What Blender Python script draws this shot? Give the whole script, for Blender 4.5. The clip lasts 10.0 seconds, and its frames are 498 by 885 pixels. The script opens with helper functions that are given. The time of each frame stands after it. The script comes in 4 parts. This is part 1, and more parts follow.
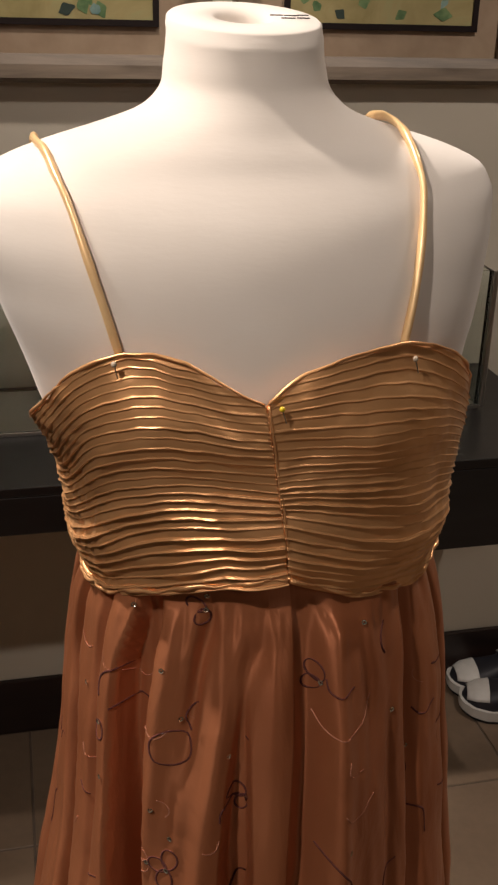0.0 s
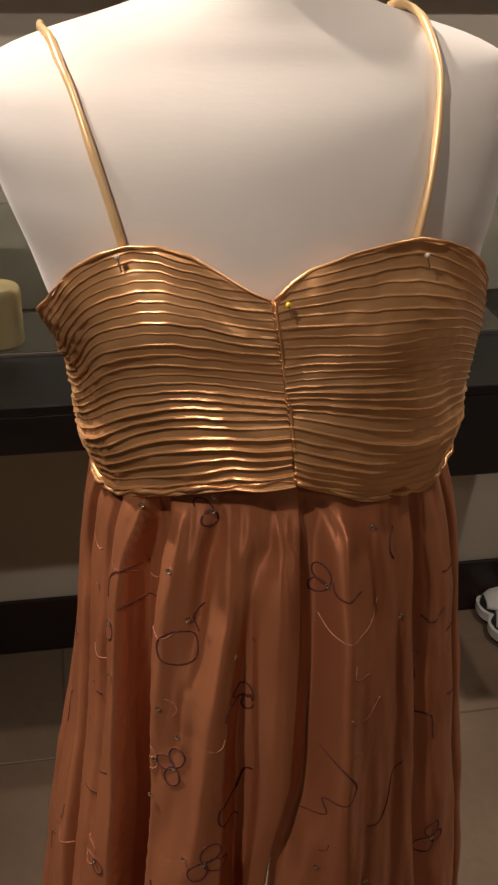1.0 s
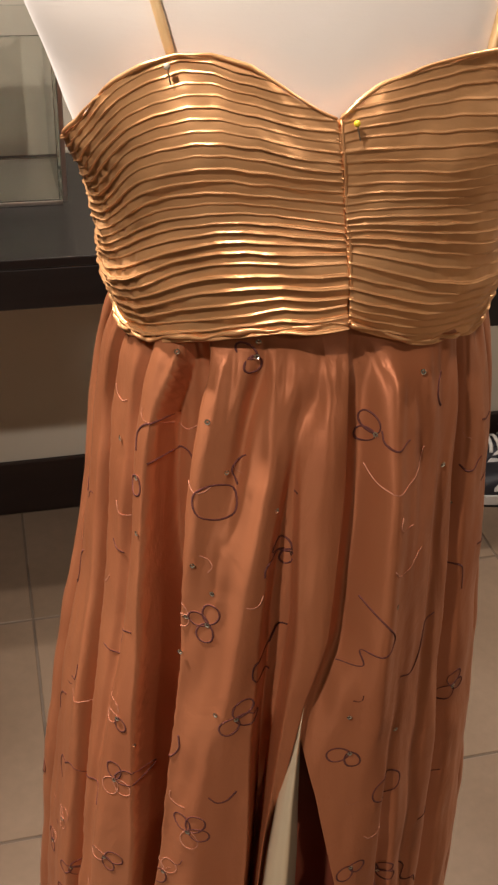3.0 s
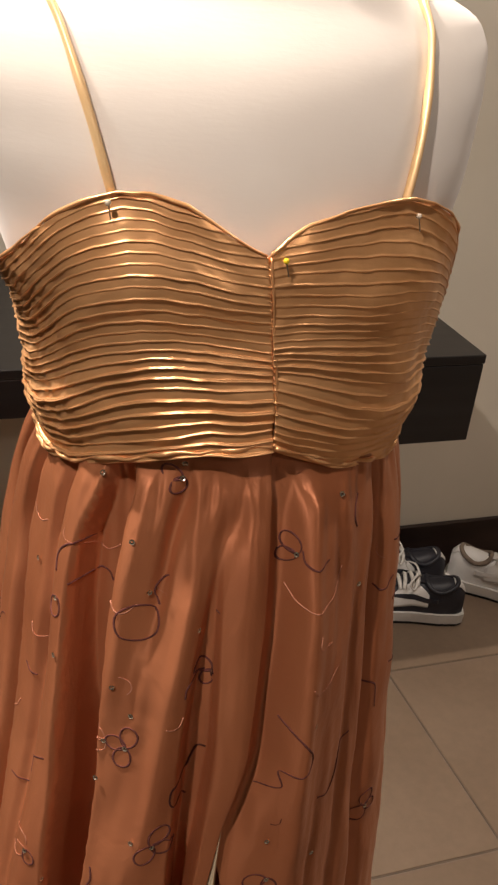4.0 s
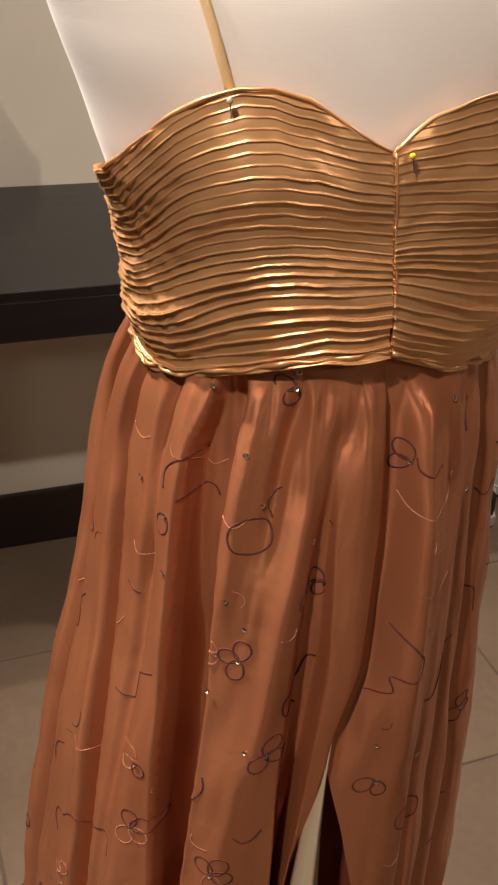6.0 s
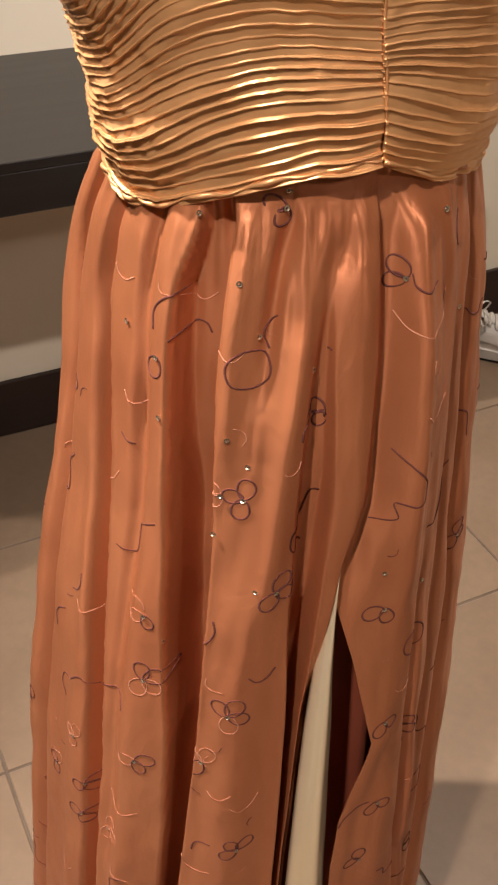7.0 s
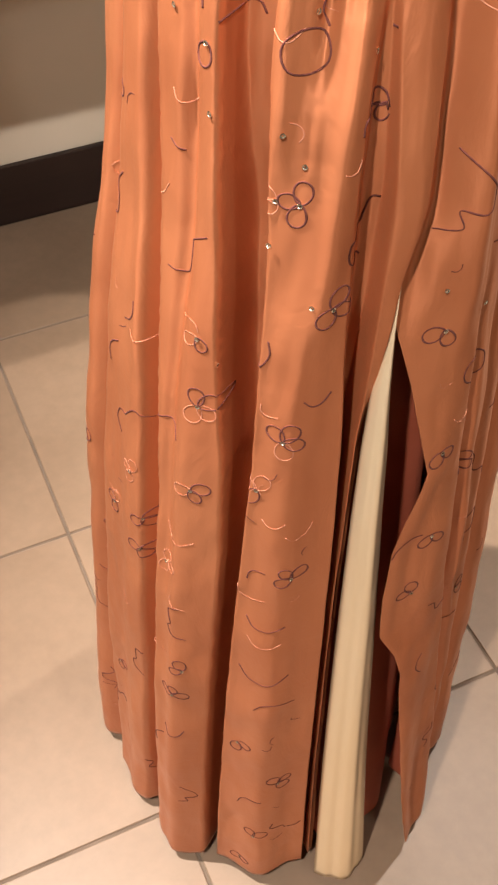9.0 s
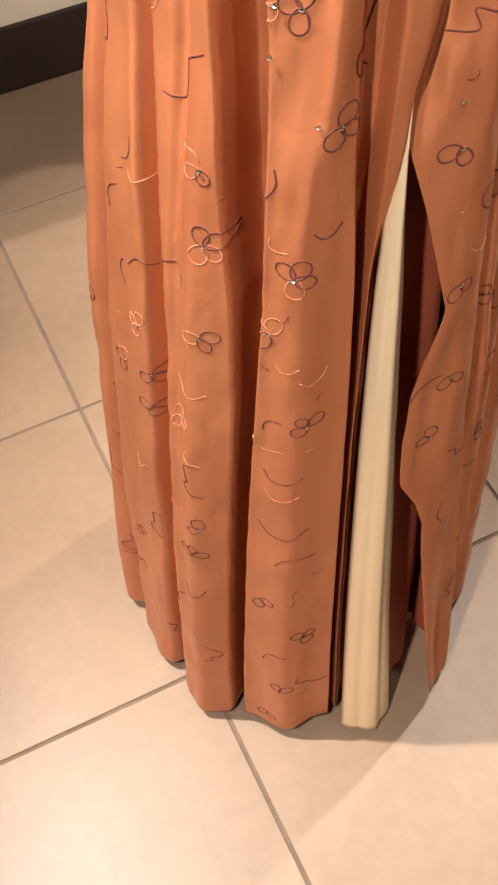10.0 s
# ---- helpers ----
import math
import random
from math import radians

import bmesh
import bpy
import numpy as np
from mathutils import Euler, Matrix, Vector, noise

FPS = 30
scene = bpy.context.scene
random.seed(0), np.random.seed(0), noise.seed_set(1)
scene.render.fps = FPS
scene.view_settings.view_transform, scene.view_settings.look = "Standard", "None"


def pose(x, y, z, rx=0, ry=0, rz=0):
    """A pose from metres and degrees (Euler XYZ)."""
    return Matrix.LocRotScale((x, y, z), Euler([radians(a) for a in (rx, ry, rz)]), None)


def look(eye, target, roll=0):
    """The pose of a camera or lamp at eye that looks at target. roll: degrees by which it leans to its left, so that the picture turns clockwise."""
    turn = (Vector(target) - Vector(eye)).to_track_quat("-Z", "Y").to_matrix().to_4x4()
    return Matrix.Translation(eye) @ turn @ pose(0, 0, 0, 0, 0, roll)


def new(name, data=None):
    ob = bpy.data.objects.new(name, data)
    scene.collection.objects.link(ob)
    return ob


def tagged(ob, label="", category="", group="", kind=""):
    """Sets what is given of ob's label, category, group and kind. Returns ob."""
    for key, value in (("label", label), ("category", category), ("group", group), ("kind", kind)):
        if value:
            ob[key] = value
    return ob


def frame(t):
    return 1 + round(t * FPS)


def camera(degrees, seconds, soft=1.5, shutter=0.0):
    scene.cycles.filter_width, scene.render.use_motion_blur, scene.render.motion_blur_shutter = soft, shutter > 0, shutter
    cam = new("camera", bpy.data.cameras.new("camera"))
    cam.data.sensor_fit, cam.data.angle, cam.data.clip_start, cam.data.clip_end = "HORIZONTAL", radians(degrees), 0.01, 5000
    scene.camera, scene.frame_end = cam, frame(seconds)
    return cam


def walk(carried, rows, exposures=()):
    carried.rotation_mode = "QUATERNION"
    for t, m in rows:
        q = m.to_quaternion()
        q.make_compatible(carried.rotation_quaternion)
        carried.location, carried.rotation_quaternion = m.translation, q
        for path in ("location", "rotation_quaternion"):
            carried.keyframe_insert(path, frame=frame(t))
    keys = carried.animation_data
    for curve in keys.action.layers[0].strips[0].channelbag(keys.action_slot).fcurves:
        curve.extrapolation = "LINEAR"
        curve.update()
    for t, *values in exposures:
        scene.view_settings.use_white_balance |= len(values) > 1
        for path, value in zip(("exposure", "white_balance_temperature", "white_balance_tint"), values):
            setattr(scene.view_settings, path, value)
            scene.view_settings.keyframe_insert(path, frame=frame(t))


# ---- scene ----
cam = camera(27.2, 10.0, soft=2.4)
PATH = [
    (0, (-0.144, 0.284, 1.555), (0.276, 2.067, 0.752), 1.6),
    (0.5, (-0.126, 0.279, 1.552), (0.233, 2.061, 0.718), 1.6),
    (1, (-0.124, 0.278, 1.534), (0.21, 2.021, 0.613), 1.3),
    (1.5, (-0.117, 0.289, 1.518), (0.193, 1.98, 0.496), 0.5),
    (2, (-0.133, 0.309, 1.492), (0.134, 1.925, 0.344), 0.2),
    (2.2, (-0.131, 0.31, 1.491), (0.114, 1.913, 0.319), 0.5),
    (3.3, (-0.205, 0.325, 1.503), (0.328, 1.91, 0.406), 4.7),
    (3.5, (-0.21, 0.322, 1.504), (0.365, 1.937, 0.473), 5.5),
    (4, (-0.213, 0.321, 1.508), (0.47, 1.952, 0.574), 7.1),
    (4.5, (-0.216, 0.327, 1.512), (0.451, 1.982, 0.608), 6.7),
    (5, (-0.235, 0.335, 1.51), (0.424, 1.984, 0.591), 6.1),
    (5.5, (-0.257, 0.344, 1.508), (0.38, 1.966, 0.526), 5.7),
    (6, (-0.272, 0.354, 1.493), (0.395, 1.901, 0.415), 5.0),
    (6.2, (-0.27, 0.36, 1.488), (0.398, 1.862, 0.35), 4.3),
    (7.3, (-0.312, 0.36, 1.445), (0.425, 1.734, 0.192), 2.5),
    (7.5, (-0.312, 0.357, 1.444), (0.376, 1.745, 0.179), 1.7),
    (8, (-0.311, 0.35, 1.433), (0.26, 1.703, 0.075), 1.4),
    (8.5, (-0.311, 0.341, 1.409), (0.222, 1.613, -0.039), 0.6),
    (9, (-0.315, 0.337, 1.392), (0.217, 1.529, -0.123), 0.1),
    (9.5, (-0.31, 0.337, 1.372), (0.169, 1.405, -0.25), -2.0),
    (10, (-0.319, 0.33, 1.35), (0.116, 1.375, -0.299), -3.6),
]
EXPOSURES = [(0.0, -0.12), (1.0, -0.1), (1.5, 0.1), (2.0, 0.6), (3.3, 0.9), (4.5, 0.38), (5.0, 0.3), (5.5, 0.35), (6.2, 0.8), (7.5, 1.65), (8.5, 1.95), (10.0, 2.1)]
walk(cam, [(t, look(eye, target, roll)) for t, eye, target, roll in PATH], EXPOSURES)

# ---- light: warm unseen ceiling lamps, three inferred, two added as fill ----
world = bpy.data.worlds.new("room_world")
scene.world = world
world.use_nodes = True
world.node_tree.nodes["Background"].inputs["Color"].default_value = (1.0, 0.86, 0.68, 1)
world.node_tree.nodes["Background"].inputs["Strength"].default_value = 0.003
LAMPS = [  # place, target, power, radius, cone
    ((-0.92, 0.16, 2.62), (-0.04, 0.86, 1.15), 72, 0.030, 60),
    ((-0.83, 1.34, 2.62), (-0.10, 0.98, 1.45), 150, 0.022, 66),
    # added fill that brightens the right wall, floor and shoes
    ((1.05, 1.30, 2.62), (0.95, 1.9, 0.2), 46, 0.030, 130),
    # added soft front fill from behind the camera, no known lamp
    ((0.40, -1.20, 2.62), (0.0, 0.9, 0.7), 20, 0.120, 90),
    ((0.02, 1.72, 2.62), (0.02, 2.235, 1.25), 50, 0.030, 52),
]
WARM = (1.0, 0.87, 0.77)


# ---- materials ----
def nodes_of(name):
    m = bpy.data.materials.new(name)
    m.use_nodes = True
    nt = m.node_tree
    return m, nt, nt.nodes["Principled BSDF"]


def noise_tex(nt, scale, detail=3.0, rough=0.55, stretch=(1, 1, 1), distortion=0.0, coords="Object"):
    tc = nt.nodes.new("ShaderNodeTexCoord")
    mp = nt.nodes.new("ShaderNodeMapping")
    mp.inputs["Scale"].default_value = stretch
    n = nt.nodes.new("ShaderNodeTexNoise")
    n.inputs["Scale"].default_value = scale
    n.inputs["Detail"].default_value = detail
    n.inputs["Roughness"].default_value = rough
    n.inputs["Distortion"].default_value = distortion
    nt.links.new(tc.outputs[coords], mp.inputs["Vector"])
    nt.links.new(mp.outputs["Vector"], n.inputs["Vector"])
    return n


def ramp(nt, source, stops):
    r = nt.nodes.new("ShaderNodeValToRGB")
    el = r.color_ramp.elements
    while len(el) < len(stops):
        el.new(0.5)
    for e, (p, c) in zip(el, stops):
        e.position, e.color = p, (*c, 1)
    nt.links.new(source, r.inputs["Fac"])
    return r


def bump(nt, b, source, strength, distance, normal=None):
    n = nt.nodes.new("ShaderNodeBump")
    n.inputs["Strength"].default_value = strength
    n.inputs["Distance"].default_value = distance
    nt.links.new(source, n.inputs["Height"])
    if normal:
        nt.links.new(normal.outputs["Normal"], n.inputs["Normal"])
    nt.links.new(n.outputs["Normal"], b.inputs["Normal"])
    return n


def surface(name, dark, light, rough=0.6, metal=0.0, scale=6.0, grain=200.0, relief=0.2, depth=0.001, stretch=(1, 1, 1), sheen=0.0, rough_var=0.0, coords="Object"):
    """Two scales of variation: blotches in colour and roughness, fine grain in relief."""
    m, nt, b = nodes_of(name)
    big = noise_tex(nt, scale, 4, 0.6, stretch, 0.2, coords)
    fine = noise_tex(nt, grain, 3, 0.6, stretch, 0.0, coords)
    col = ramp(nt, big.outputs["Fac"], [(0.3, dark), (0.7, light)])
    nt.links.new(col.outputs["Color"], b.inputs["Base Color"])
    if rough_var:
        mr = nt.nodes.new("ShaderNodeMapRange")
        mr.inputs["To Min"].default_value = rough - rough_var
        mr.inputs["To Max"].default_value = rough + rough_var
        nt.links.new(big.outputs["Fac"], mr.inputs["Value"])
        nt.links.new(mr.outputs["Result"], b.inputs["Roughness"])
    else:
        b.inputs["Roughness"].default_value = rough
    b.inputs["Metallic"].default_value = metal
    b.inputs["Sheen Weight"].default_value = sheen
    if relief:
        bump(nt, b, fine.outputs["Fac"], relief, depth)
    return m


def plain(name, colour, rough=0.6, metal=0.0):
    m, nt, b = nodes_of(name)
    b.inputs["Base Color"].default_value = (*colour, 1)
    b.inputs["Roughness"].default_value = rough
    b.inputs["Metallic"].default_value = metal
    return m


M_WALL = surface("wall_paint", (0.60, 0.55, 0.45), (0.66, 0.60, 0.50), 0.75, scale=2.0, grain=260, relief=0.25, depth=0.0008)
M_CEIL = surface("ceiling_paint", (0.70, 0.66, 0.58), (0.74, 0.70, 0.62), 0.85, scale=2.0, grain=200, relief=0.2)
M_GROUT = surface("grout", (0.10, 0.075, 0.055), (0.16, 0.12, 0.09), 0.9, scale=14, grain=300, relief=0.4)
M_BASE = surface("espresso_wood", (0.014, 0.007, 0.006), (0.024, 0.012, 0.009), 0.42, scale=5, grain=60, relief=0.15, stretch=(0.4, 6, 6), rough_var=0.06)
M_SHELF = surface("black_laminate", (0.007, 0.006, 0.006), (0.012, 0.011, 0.011), 0.34, scale=9, grain=160, relief=0.08, depth=0.0004, stretch=(0.3, 4, 4), rough_var=0.08)
M_FRAME = surface("grey_oak_frame", (0.14, 0.105, 0.075), (0.27, 0.21, 0.155), 0.5, scale=12, grain=90, relief=0.3, stretch=(0.5, 5, 5))
M_FRAME_V = surface("grey_oak_frame_upright", (0.14, 0.105, 0.075), (0.27, 0.21, 0.155), 0.5, scale=12, grain=90, relief=0.3, stretch=(5, 5, 0.5))
M_MAT = surface("tan_mat_board", (0.30, 0.21, 0.14), (0.44, 0.33, 0.23), 0.85, scale=9, grain=160, relief=0.15)
M_FILLET = plain("black_fillet", (0.012, 0.007, 0.007), 0.4)
M_LEAF = surface("painted_leaf_green", (0.06, 0.13, 0.05), (0.20, 0.30, 0.13), 0.6, scale=40, grain=150, relief=0.2)
M_LEAF_BLUE = surface("painted_leaf_blue", (0.10, 0.20, 0.20), (0.30, 0.42, 0.36), 0.6, scale=40, grain=150, relief=0.2)
M_STROKE = plain("painted_stroke_dark", (0.03, 0.05, 0.04), 0.6)
M_CANDLE = surface("ivory_wax", (0.68, 0.52, 0.26), (0.78, 0.62, 0.34), 0.45, scale=20, grain=60, relief=0.1)
M_CANDLE.node_tree.nodes["Principled BSDF"].inputs["Subsurface Weight"].default_value = 0.3
M_CANDLE.node_tree.nodes["Principled BSDF"].inputs["Subsurface Radius"].default_value = (0.02, 0.01, 0.004)
M_WICK = plain("burnt_wick", (0.02, 0.015, 0.01), 0.9)
M_STEEL = plain("brushed_steel", (0.55, 0.52, 0.48), 0.35, 1.0)
M_LINING = surface("cream_satin", (0.86, 0.70, 0.46), (0.92, 0.78, 0.56), 0.27, 0.35, scale=8, grain=900, relief=0.05, depth=0.0003, stretch=(1, 1, 0.1))
_b = M_LINING.node_tree.nodes["Principled BSDF"]
_b.inputs["Roughness"].default_value = 0.24
_b.inputs["Metallic"].default_value = 0.45
_b.inputs["Anisotropic"].default_value = 0.9
_b.inputs["Anisotropic Rotation"].default_value = 0.25
M_INSIDE = surface("skirt_underside", (0.34, 0.075, 0.035), (0.42, 0.10, 0.05), 0.7, scale=8, grain=500, relief=0.1)
M_THREAD = surface("dark_brown_cord", (0.080, 0.020, 0.016), (0.14, 0.038, 0.030), 0.95, scale=300, grain=2500, relief=0.4, depth=0.0003)
M_THREAD_PALE = surface("pale_pink_cord", (0.47, 0.19, 0.11), (0.55, 0.25, 0.16), 0.9, scale=300, grain=2500, relief=0.4, depth=0.0003)
M_SEQUIN = plain("iridescent_sequin", (0.75, 0.68, 0.55), 0.12, 0.9)
M_PIN = plain("yellow_pin_head", (0.75, 0.55, 0.03), 0.25)
M_PIN_PEARL = plain("pearl_pin_head", (0.55, 0.46, 0.36), 0.2)
M_INK = plain("pencil_marks", (0.06, 0.05, 0.05), 0.9)
M_BLACK = surface("black_leather", (0.012, 0.012, 0.018), (0.022, 0.022, 0.03), 0.5, scale=25, grain=400, relief=0.25, depth=0.0005)
M_WHITE = surface("white_leather", (0.62, 0.60, 0.57), (0.74, 0.72, 0.69), 0.5, scale=20, grain=400, relief=0.2, depth=0.0005)
M_RUBBER = surface("white_rubber", (0.60, 0.58, 0.54), (0.70, 0.68, 0.64), 0.6, scale=18, grain=300, relief=0.15)
M_OUTSOLE = plain("black_outsole", (0.015, 0.015, 0.018), 0.8)
M_LACE = surface("white_lace", (0.58, 0.55, 0.50), (0.72, 0.70, 0.66), 0.85, scale=80, grain=900, relief=0.5)
M_LINER = surface("grey_brown_liner", (0.16, 0.12, 0.09), (0.26, 0.20, 0.15), 0.95, scale=40, grain=600, relief=0.5)


def glass_material():
    m, nt, b = nodes_of("clear_glass")
    b.inputs["Base Color"].default_value = (0.93, 0.96, 0.94, 1)
    b.inputs["Roughness"].default_value = 0.02
    b.inputs["Transmission Weight"].default_value = 1.0
    b.inputs["IOR"].default_value = 1.46
    return m


M_GLASS = glass_material()


def tile_material():
    m, nt, b = nodes_of("beige_tile")
    info = nt.nodes.new("ShaderNodeObjectInfo")
    big = noise_tex(nt, 3.2, 6, 0.62, (1, 1, 1), 0.4)
    fine = noise_tex(nt, 46, 4, 0.6)
    a = ramp(nt, big.outputs["Fac"], [(0.28, (0.190, 0.130, 0.085)), (0.72, (0.25, 0.178, 0.122))])
    c = ramp(nt, fine.outputs["Fac"], [(0.3, (0.90, 0.90, 0.90)), (0.7, (1.0, 1.0, 1.0))])
    mix = nt.nodes.new("ShaderNodeMixRGB")
    mix.blend_type = "MULTIPLY"
    mix.inputs["Fac"].default_value = 1.0
    nt.links.new(a.outputs["Color"], mix.inputs["Color1"])
    nt.links.new(c.outputs["Color"], mix.inputs["Color2"])
    hsv = nt.nodes.new("ShaderNodeHueSaturation")
    mr = nt.nodes.new("ShaderNodeMapRange")
    mr.inputs["To Min"].default_value, mr.inputs["To Max"].default_value = 0.95, 1.05
    nt.links.new(info.outputs["Random"], mr.inputs["Value"])
    nt.links.new(mr.outputs["Result"], hsv.inputs["Value"])
    nt.links.new(mix.outputs["Color"], hsv.inputs["Color"])
    nt.links.new(hsv.outputs["Color"], b.inputs["Base Color"])
    b.inputs["Roughness"].default_value = 0.42
    bump(nt, b, fine.outputs["Fac"], 0.08, 0.001)
    return m


M_TILE = tile_material()


def jersey_material():
    m, nt, b = nodes_of("form_jersey")
    big = noise_tex(nt, 7, 4, 0.6)
    knit = noise_tex(nt, 420, 2, 0.6, (0.22, 0.22, 1))
    fuzz = noise_tex(nt, 90, 4, 0.7)
    a = ramp(nt, big.outputs["Fac"], [(0.3, (0.70, 0.635, 0.57)), (0.7, (0.76, 0.70, 0.64))])
    nt.links.new(a.outputs["Color"], b.inputs["Base Color"])
    b.inputs["Roughness"].default_value = 0.95
    b.inputs["Sheen Weight"].default_value = 0.25
    n1 = bump(nt, b, fuzz.outputs["Fac"], 0.04, 0.002)
    bump(nt, b, knit.outputs["Fac"], 0.14, 0.0006, n1)
    return m


M_FORM = jersey_material()


def satin_material():
    m, nt, b = nodes_of("gold_satin")
    big = noise_tex(nt, 22, 4, 0.6, (1, 1, 1.5))
    weave = noise_tex(nt, 1500, 2, 0.5, (0.25, 0.25, 1))
    crinkle = noise_tex(nt, 75, 3, 0.6, (0.8, 0.8, 2.2), 0.4)
    a = ramp(nt, big.outputs["Fac"], [(0.3, (0.80, 0.41, 0.175)), (0.7, (0.88, 0.49, 0.23))])
    nt.links.new(a.outputs["Color"], b.inputs["Base Color"])
    b.inputs["Roughness"].default_value = 0.35
    b.inputs["Metallic"].default_value = 0.60
    b.inputs["Anisotropic"].default_value = 0.4
    b.inputs["Anisotropic Rotation"].default_value = 0.25
    n1 = bump(nt, b, crinkle.outputs["Fac"], 0.08, 0.0025)
    bump(nt, b, weave.outputs["Fac"], 0.10, 0.0003, n1)
    return m


M_GOLD = satin_material()
M_STRAP = surface("pale_gold_satin", (0.74, 0.48, 0.23), (0.82, 0.57, 0.30), 0.34, 0.25, scale=30, grain=700, relief=0.1, depth=0.0004)


def taffeta_material():
    m, nt, b = nodes_of("copper_taffeta")
    big = noise_tex(nt, 9, 4, 0.6, (1, 1, 0.5))
    slub = noise_tex(nt, 160, 3, 0.6, (0.12, 0.12, 1.6))
    crease = noise_tex(nt, 26, 4, 0.65, (1, 1, 0.5), 0.6)
    a = ramp(nt, big.outputs["Fac"], [(0.3, (0.44, 0.148, 0.064)), (0.7, (0.52, 0.195, 0.088))])
    nt.links.new(a.outputs["Color"], b.inputs["Base Color"])
    mr = nt.nodes.new("ShaderNodeMapRange")
    mr.inputs["To Min"].default_value, mr.inputs["To Max"].default_value = 0.31, 0.41
    nt.links.new(slub.outputs["Fac"], mr.inputs["Value"])
    nt.links.new(mr.outputs["Result"], b.inputs["Roughness"])
    b.inputs["Metallic"].default_value = 0.50
    b.inputs["Anisotropic"].default_value = 0.8
    b.inputs["Anisotropic Rotation"].default_value = 0.25
    n1 = bump(nt, b, crease.outputs["Fac"], 0.22, 0.006)
    bump(nt, b, slub.outputs["Fac"], 0.12, 0.0008, n1)
    return m


M_SKIRT = taffeta_material()


def painting_material():
    m, nt, b = nodes_of("floral_painting")
    wash = noise_tex(nt, 7, 5, 0.6, (1, 1, 1), 0.8)
    a = ramp(nt, wash.outputs["Fac"], [(0.25, (0.24, 0.20, 0.07)), (0.5, (0.40, 0.33, 0.15)), (0.62, (0.36, 0.36, 0.17)), (0.8, (0.30, 0.36, 0.26))])
    nt.links.new(a.outputs["Color"], b.inputs["Base Color"])
    b.inputs["Roughness"].default_value = 0.6
    return m


M_ART = painting_material()
M_LAMP, _nt, _b = nodes_of("lamp_glow")
_b.inputs["Emission Color"].default_value = (*WARM, 1)
_b.inputs["Emission Strength"].default_value = 6.0


# ---- mesh helpers ----
def part(name, bm, mat, parent=None, label="", smooth=False):
    me = bpy.data.meshes.new(name)
    bm.normal_update()
    bm.to_mesh(me)
    bm.free()
    for m in (mat if isinstance(mat, (list, tuple)) else [mat]):
        me.materials.append(m)
    if smooth:
        me.polygons.foreach_set("use_smooth", [True] * len(me.polygons))
    ob = new(name, me)
    if parent:
        ob.parent = parent
    if label:
        ob["label"] = label
    return ob


def box(bm, x0, x1, y0, y1, z0, z1, bevel=0.0):
    vs = bmesh.ops.create_cube(bm, size=1)["verts"]
    bmesh.ops.scale(bm, vec=(x1 - x0, y1 - y0, z1 - z0), verts=vs)
    bmesh.ops.translate(bm, vec=((x0 + x1) / 2, (y0 + y1) / 2, (z0 + z1) / 2), verts=vs)
    if bevel:
        es = list({e for v in vs for e in v.link_edges})
        bmesh.ops.bevel(bm, geom=es, offset=bevel, segments=2, affect="EDGES", profile=0.5)
    return bm


def boxed(name, mat, x0, x1, y0, y1, z0, z1, bevel=0.0, parent=None, label=""):
    return part(name, box(bmesh.new(), x0, x1, y0, y1, z0, z1, bevel), mat, parent, label)


def lathe(bm, profile, n=32, centre=(0, 0)):
    """A body of revolution about the vertical, from (radius, z) rows."""
    rows = [[bm.verts.new((centre[0] + r * math.cos(2 * math.pi * i / n), centre[1] + r * math.sin(2 * math.pi * i / n), z)) for i in range(n)] for r, z in profile]
    for a, b in zip(rows, rows[1:]):
        for i in range(n):
            bm.faces.new((a[i], a[(i + 1) % n], b[(i + 1) % n], b[i]))
    bm.faces.new(rows[0][::-1])
    bm.faces.new(rows[-1])
    return bm


def tube(bm, pts, radius, n=6, closed=False, flat=1.0, up=None):
    """A round cord along points; radius is a number or one for each point."""
    pts = [Vector(p) for p in pts]
    m = len(pts)
    rows = []
    for i, p in enumerate(pts):
        a = pts[(i - 1) % m] if closed or i else pts[0]
        b = pts[(i + 1) % m] if closed or i < m - 1 else pts[-1]
        t = (b - a).normalized() if (b - a).length > 1e-9 else Vector((0, 0, 1))
        ref = Vector(up(p)) if up else (Vector((0, 0, 1)) if abs(t.z) < 0.9 else Vector((0, 1, 0)))
        s = t.cross(ref).normalized()
        w = s.cross(t).normalized()
        r = radius[i] if isinstance(radius, (list, tuple)) else radius
        rows.append([bm.verts.new(p + r * (math.cos(2 * math.pi * k / n) * s + flat * math.sin(2 * math.pi * k / n) * w)) for k in range(n)])
    pairs = list(zip(rows, rows[1:])) + ([(rows[-1], rows[0])] if closed else [])
    for a, b in pairs:
        for k in range(n):
            bm.faces.new((a[k], a[(k + 1) % n], b[(k + 1) % n], b[k]))
    if not closed:
        bm.faces.new(rows[0][::-1])
        bm.faces.new(rows[-1])
    return bm


def curve_through(pts, steps=8):
    """Catmull-Rom points through a few."""
    v = [np.array(p, float) for p in pts]
    v = [2 * v[0] - v[1]] + v + [2 * v[-1] - v[-2]]
    out = []
    for a, b, c, d in zip(v, v[1:], v[2:], v[3:]):
        for k in range(steps):
            t = k / steps
            out.append(0.5 * (2 * b + (c - a) * t + (2 * a - 5 * b + 4 * c - d) * t * t + (3 * b - a - 3 * c + d) * t ** 3))
    out.append(v[-2])
    return [tuple(p) for p in out]


